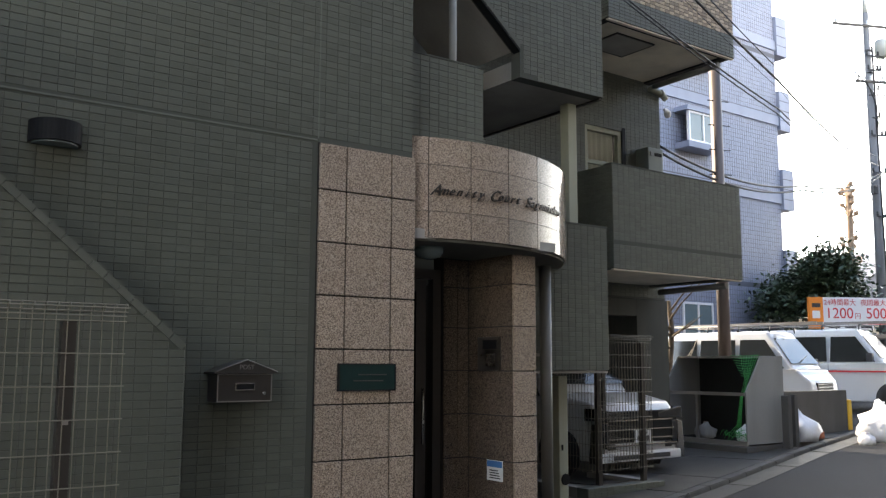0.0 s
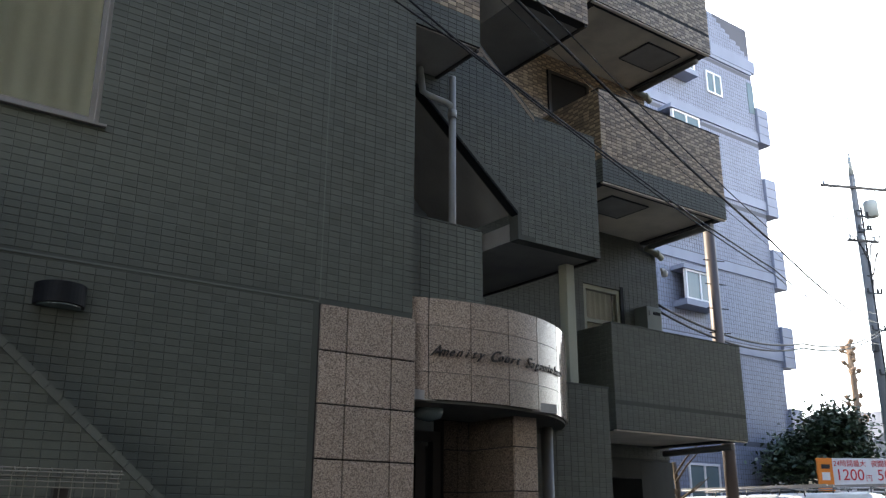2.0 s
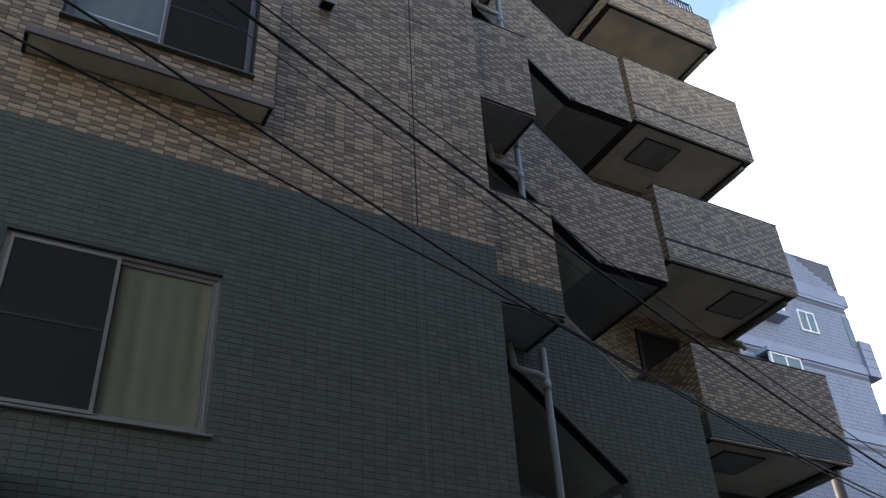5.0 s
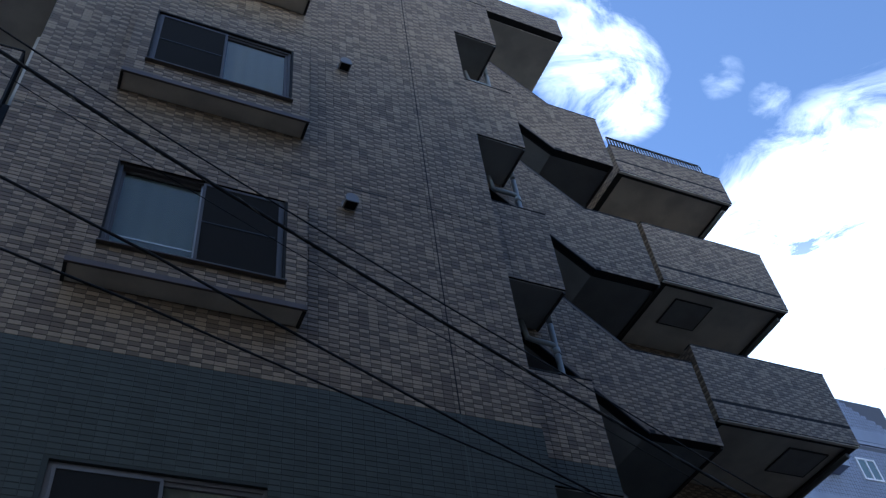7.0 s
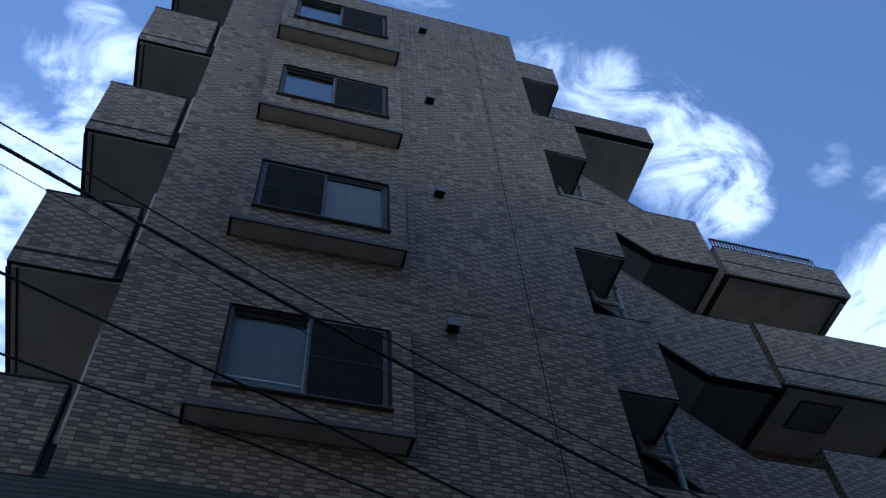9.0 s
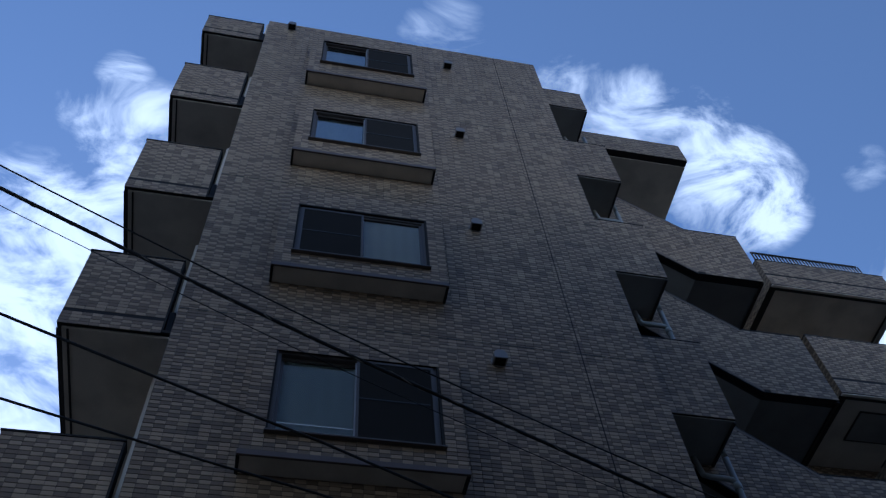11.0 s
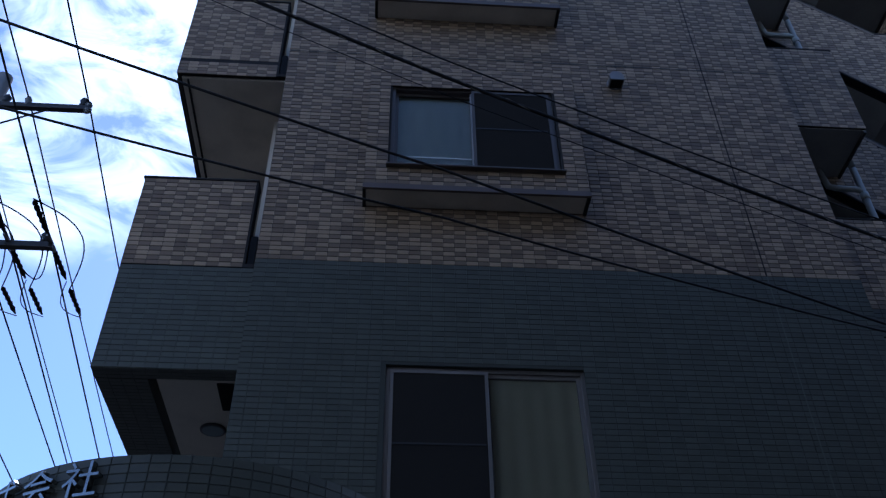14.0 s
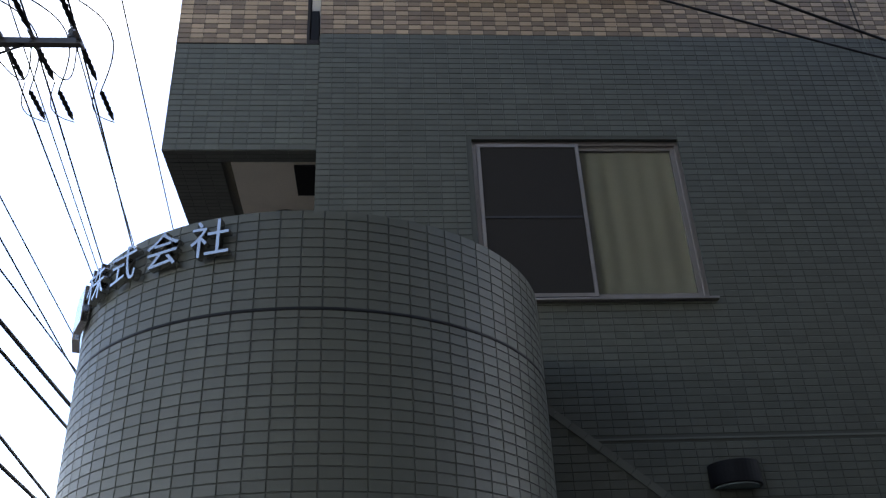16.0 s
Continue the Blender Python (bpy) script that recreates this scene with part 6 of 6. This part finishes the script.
span([(10.9, 3.4, 5.0), (18.5, 5.6, 5.65), (*POLE_R, 8.1)], 0.02, (0.28, 0.3), "twin service cable from the flats", 24)
for k, (dx, z, run) in enumerate(((-0.22, 11.05, -0.108), (0.5, 11.05, -0.09), (1.30, 11.0, -0.082), (0.66, 8.54, -0.09), (0.99, 8.54, -0.114), (1.47, 8.54, -0.106), (-0.22, 8.54, -0.07))):
    x0 = PX + dx
    span([(x0 - 24 * run, PY - 24, z + 0.3), (x0, PY - 0.1, z), (x0 + 34 * run, PY + 34, z)], 0.012, (0.3, 0.25), "bare line wire along the side street", 20, group="line wires")
    ins = thing("line_insulator", "black strain insulator string on a line wire", "insulator", "line insulators")
    if k > 2:
        bead = [(0.012, 0.0), (0.032, 0.04), (0.022, 0.08), (0.034, 0.12), (0.022, 0.17), (0.034, 0.22), (0.022, 0.27), (0.034, 0.32), (0.022, 0.37), (0.034, 0.42), (0.02, 0.48), (0.012, 0.54)]
        for at in (-0.72, 0.12, 0.86):
            part("string", turned([(q, h + at) for q, h in bead], (PX + dx, 0, z), 10, "y"), BLACK, ins)
        part("clevis", box(PX + dx - 0.02, PX + dx + 0.02, -0.16, 0.14, z - 0.02, z + 0.02, 0.004), ALU, ins)
        ins.location = (0, PY - 0.1, 0)
        loop = [(PX + dx + 0.30 * math.sin(t * math.pi), -0.75 + 1.6 * t, z + 0.16 * math.sin(t * math.pi)) for t in [i / 14 for i in range(15)]]
        part("jumper", tube(loop, 0.009, 5), CABLE, ins)
        low_loop = [(PX + dx - 0.13 * math.sin(t * math.pi), 0.70 + 0.75 * t, z - 0.10 * math.sin(t * math.pi)) for t in [i / 10 for i in range(11)]]
        part("jumper", tube(low_loop, 0.007, 5), CABLE, ins)
        drop = [(PX + dx - 0.5 * t, -0.05 + 0.5 * math.sin(t * math.pi), z - 0.06 - 0.12 * math.sin(t * math.pi)) for t in [i / 12 for i in range(13)]]
        part("jumper", tube(drop, 0.008, 5), CABLE, ins)
    else:
        part("string", turned([(0.02, 0.0), (0.05, 0.05), (0.03, 0.1), (0.05, 0.16), (0.02, 0.22)], (PX + dx, PY - 0.1, z - 0.18), 10, "z"), PLAINWALL, ins)
for x0, z, run, r in ((-4.80, 6.3, -0.075, 0.010), (-4.80, 6.0, 0.0, 0.010), (-4.75, 5.5, 0.0, 0.024), (-4.5, 5.0, -0.01, 0.018), (-4.62, 4.5, -0.1, 0.018), (-4.6, 4.2, -0.045, 0.02), (-4.9, 4.05, -0.05, 0.018)):
    span([(x0 - 24 * run, PY - 24, z + 0.3), (x0, PY, z), (x0 + 34 * run, PY + 34, z)], r, (0.3, 0.2), "thick telephone cable along the side street", 20, group="telephone cables")

# ---- tiles, last ----
KINDS = {"green": ((GREEN,), lambda i, j: 0), "buff": ((BEIGE, BROWN), checker), "pale": ((PALETILE,), lambda i, j: 0), "under": ((GREEN,), lambda i, j: 0)}

def tile_shape(w, h, p):
    """Corner offsets of a tile with eased edges: back rim, then front."""
    e = 0.0022
    return [(0, 0, 0), (w, 0, 0), (w, 0, h), (0, 0, h), (e, -p, e), (w - e, -p, e), (w - e, -p, h - e), (e, -p, h - e)]

TILE_FACES = [(4, 5, 6, 7), (0, 1, 5, 4), (1, 2, 6, 5), (2, 3, 7, 6), (3, 0, 4, 7)]
single = {}

for parent, org, u, w, h, keep, tone, pick, kind, name in tile_jobs:
    mats, rule = KINDS[kind]
    nu, nv = max(1, round(w / (0.125 if kind == "pale" else TILE_U))), max(1, round(h / (0.15 if kind == "pale" else TILE_V)))
    pu, pv = w / nu, h / nv
    gu, gv = (0.016, 0.012) if kind == "pale" else (GAP_U, GAP_V)
    if kind == "buff":
        gu, gv = gu * 1.3, gv * 1.3
    tw, thh = pu - gu, pv - gv
    if kind == "under":
        nrm, vdir = Vector((0, 0, -1)), Vector((0, 1, 0))
    else:
        nrm, vdir = Vector((u.y, -u.x, 0)), Vector((0, 0, 1))
    shape = [u * x + vdir * z + nrm * (-y) for x, y, z in tile_shape(tw, thh, PROUD)]
    base = np.array([tuple(v) for v in shape])
    spots, tones = [], []
    for j in range(nv):
        for i in range(nu):
            p = org + u * (i * pu + gu / 2) + vdir * (j * pv + gv / 2)
            cx, cz = p + u * tw / 2, p.z + thh / 2
            if keep and not keep(cx.x, cz):
                continue
            if pick and pick[0] < cx.x < pick[1] and pick[2] < cz < pick[3]:
                key = (kind, round(tw, 4), round(thh, 4), tuple(u), rule(i, j))
                if key not in single:
                    me = bpy.data.meshes.new(name)
                    me.from_pydata([tuple(v) for v in base], [], TILE_FACES)
                    me.materials.append(mats[rule(i, j)])
                    single[key] = me
                ob = new(name, single[key])
                ob.parent = parent
                ob.location = p + nrm * 0.0005 * math.sin(i * 7.1 + j * 3.3)
                continue
            spots.append(tuple(p + nrm * 0.0006 * math.sin(i * 7.1 + j * 3.3)))
            tones.append(rule(i, j))
    if not spots:
        continue
    n = len(spots)
    co = (np.array(spots)[:, None, :] + base[None]).reshape(-1, 3)
    fc = (np.arange(n)[:, None, None] * 8 + np.array(TILE_FACES)[None]).reshape(-1, 4)
    me = bpy.data.meshes.new("tiles")
    me.from_pydata(co.tolist(), [], fc.tolist())
    for m in mats:
        me.materials.append(m)
    me.polygons.foreach_set("material_index", np.repeat(np.array(tones), 5))
    ob = new("tiles", me)
    ob.parent = parent
    tagged(ob, kind="stuff")

# the drum's tiles follow its curve
cols = 80
da = 2 * math.pi / cols
rows = int(DZ / TILE_V)
verts, faces = [], []
for j in range(rows):
    z = DZ - (j + 1) * TILE_V
    for i in range(cols):
        a0 = i * da
        if not (math.radians(150) < (a0 % (2 * math.pi)) or a0 < math.radians(10)):
            continue
        g = 0.0017
        quad = [(a0 + g / DR, z + g), (a0 + da - g / DR, z + g), (a0 + da - g / DR, z + TILE_V - g), (a0 + g / DR, z + TILE_V - g)]
        own = math.radians(255) < a0 < math.radians(300) and 2.6 < z < 3.9
        vs = []
        for rad, ins in ((DR, 0.0), (DR + PROUD, 0.002)):
            for k, (a, zz) in enumerate(quad):
                aa = a + (ins / DR if k in (0, 3) else -ins / DR)
                zc = zz + (ins if k < 2 else -ins)
                vs.append((DC[0] + rad * math.cos(aa), DC[1] + rad * math.sin(aa), zc))
        if own:
            me = bpy.data.meshes.new("tile")
            me.from_pydata(vs, [], TILE_FACES)
            me.materials.append(GREEN)
            o = new("tile", me)
            o.parent = drum_body
        else:
            b0 = len(verts)
            verts += vs
            faces += [tuple(b0 + q for q in f) for f in TILE_FACES]
me = bpy.data.meshes.new("tiles")
me.from_pydata(verts, [], faces)
me.materials.append(GREEN)
o = new("tiles", me)
o.parent = drum_body
tagged(o, kind="stuff")
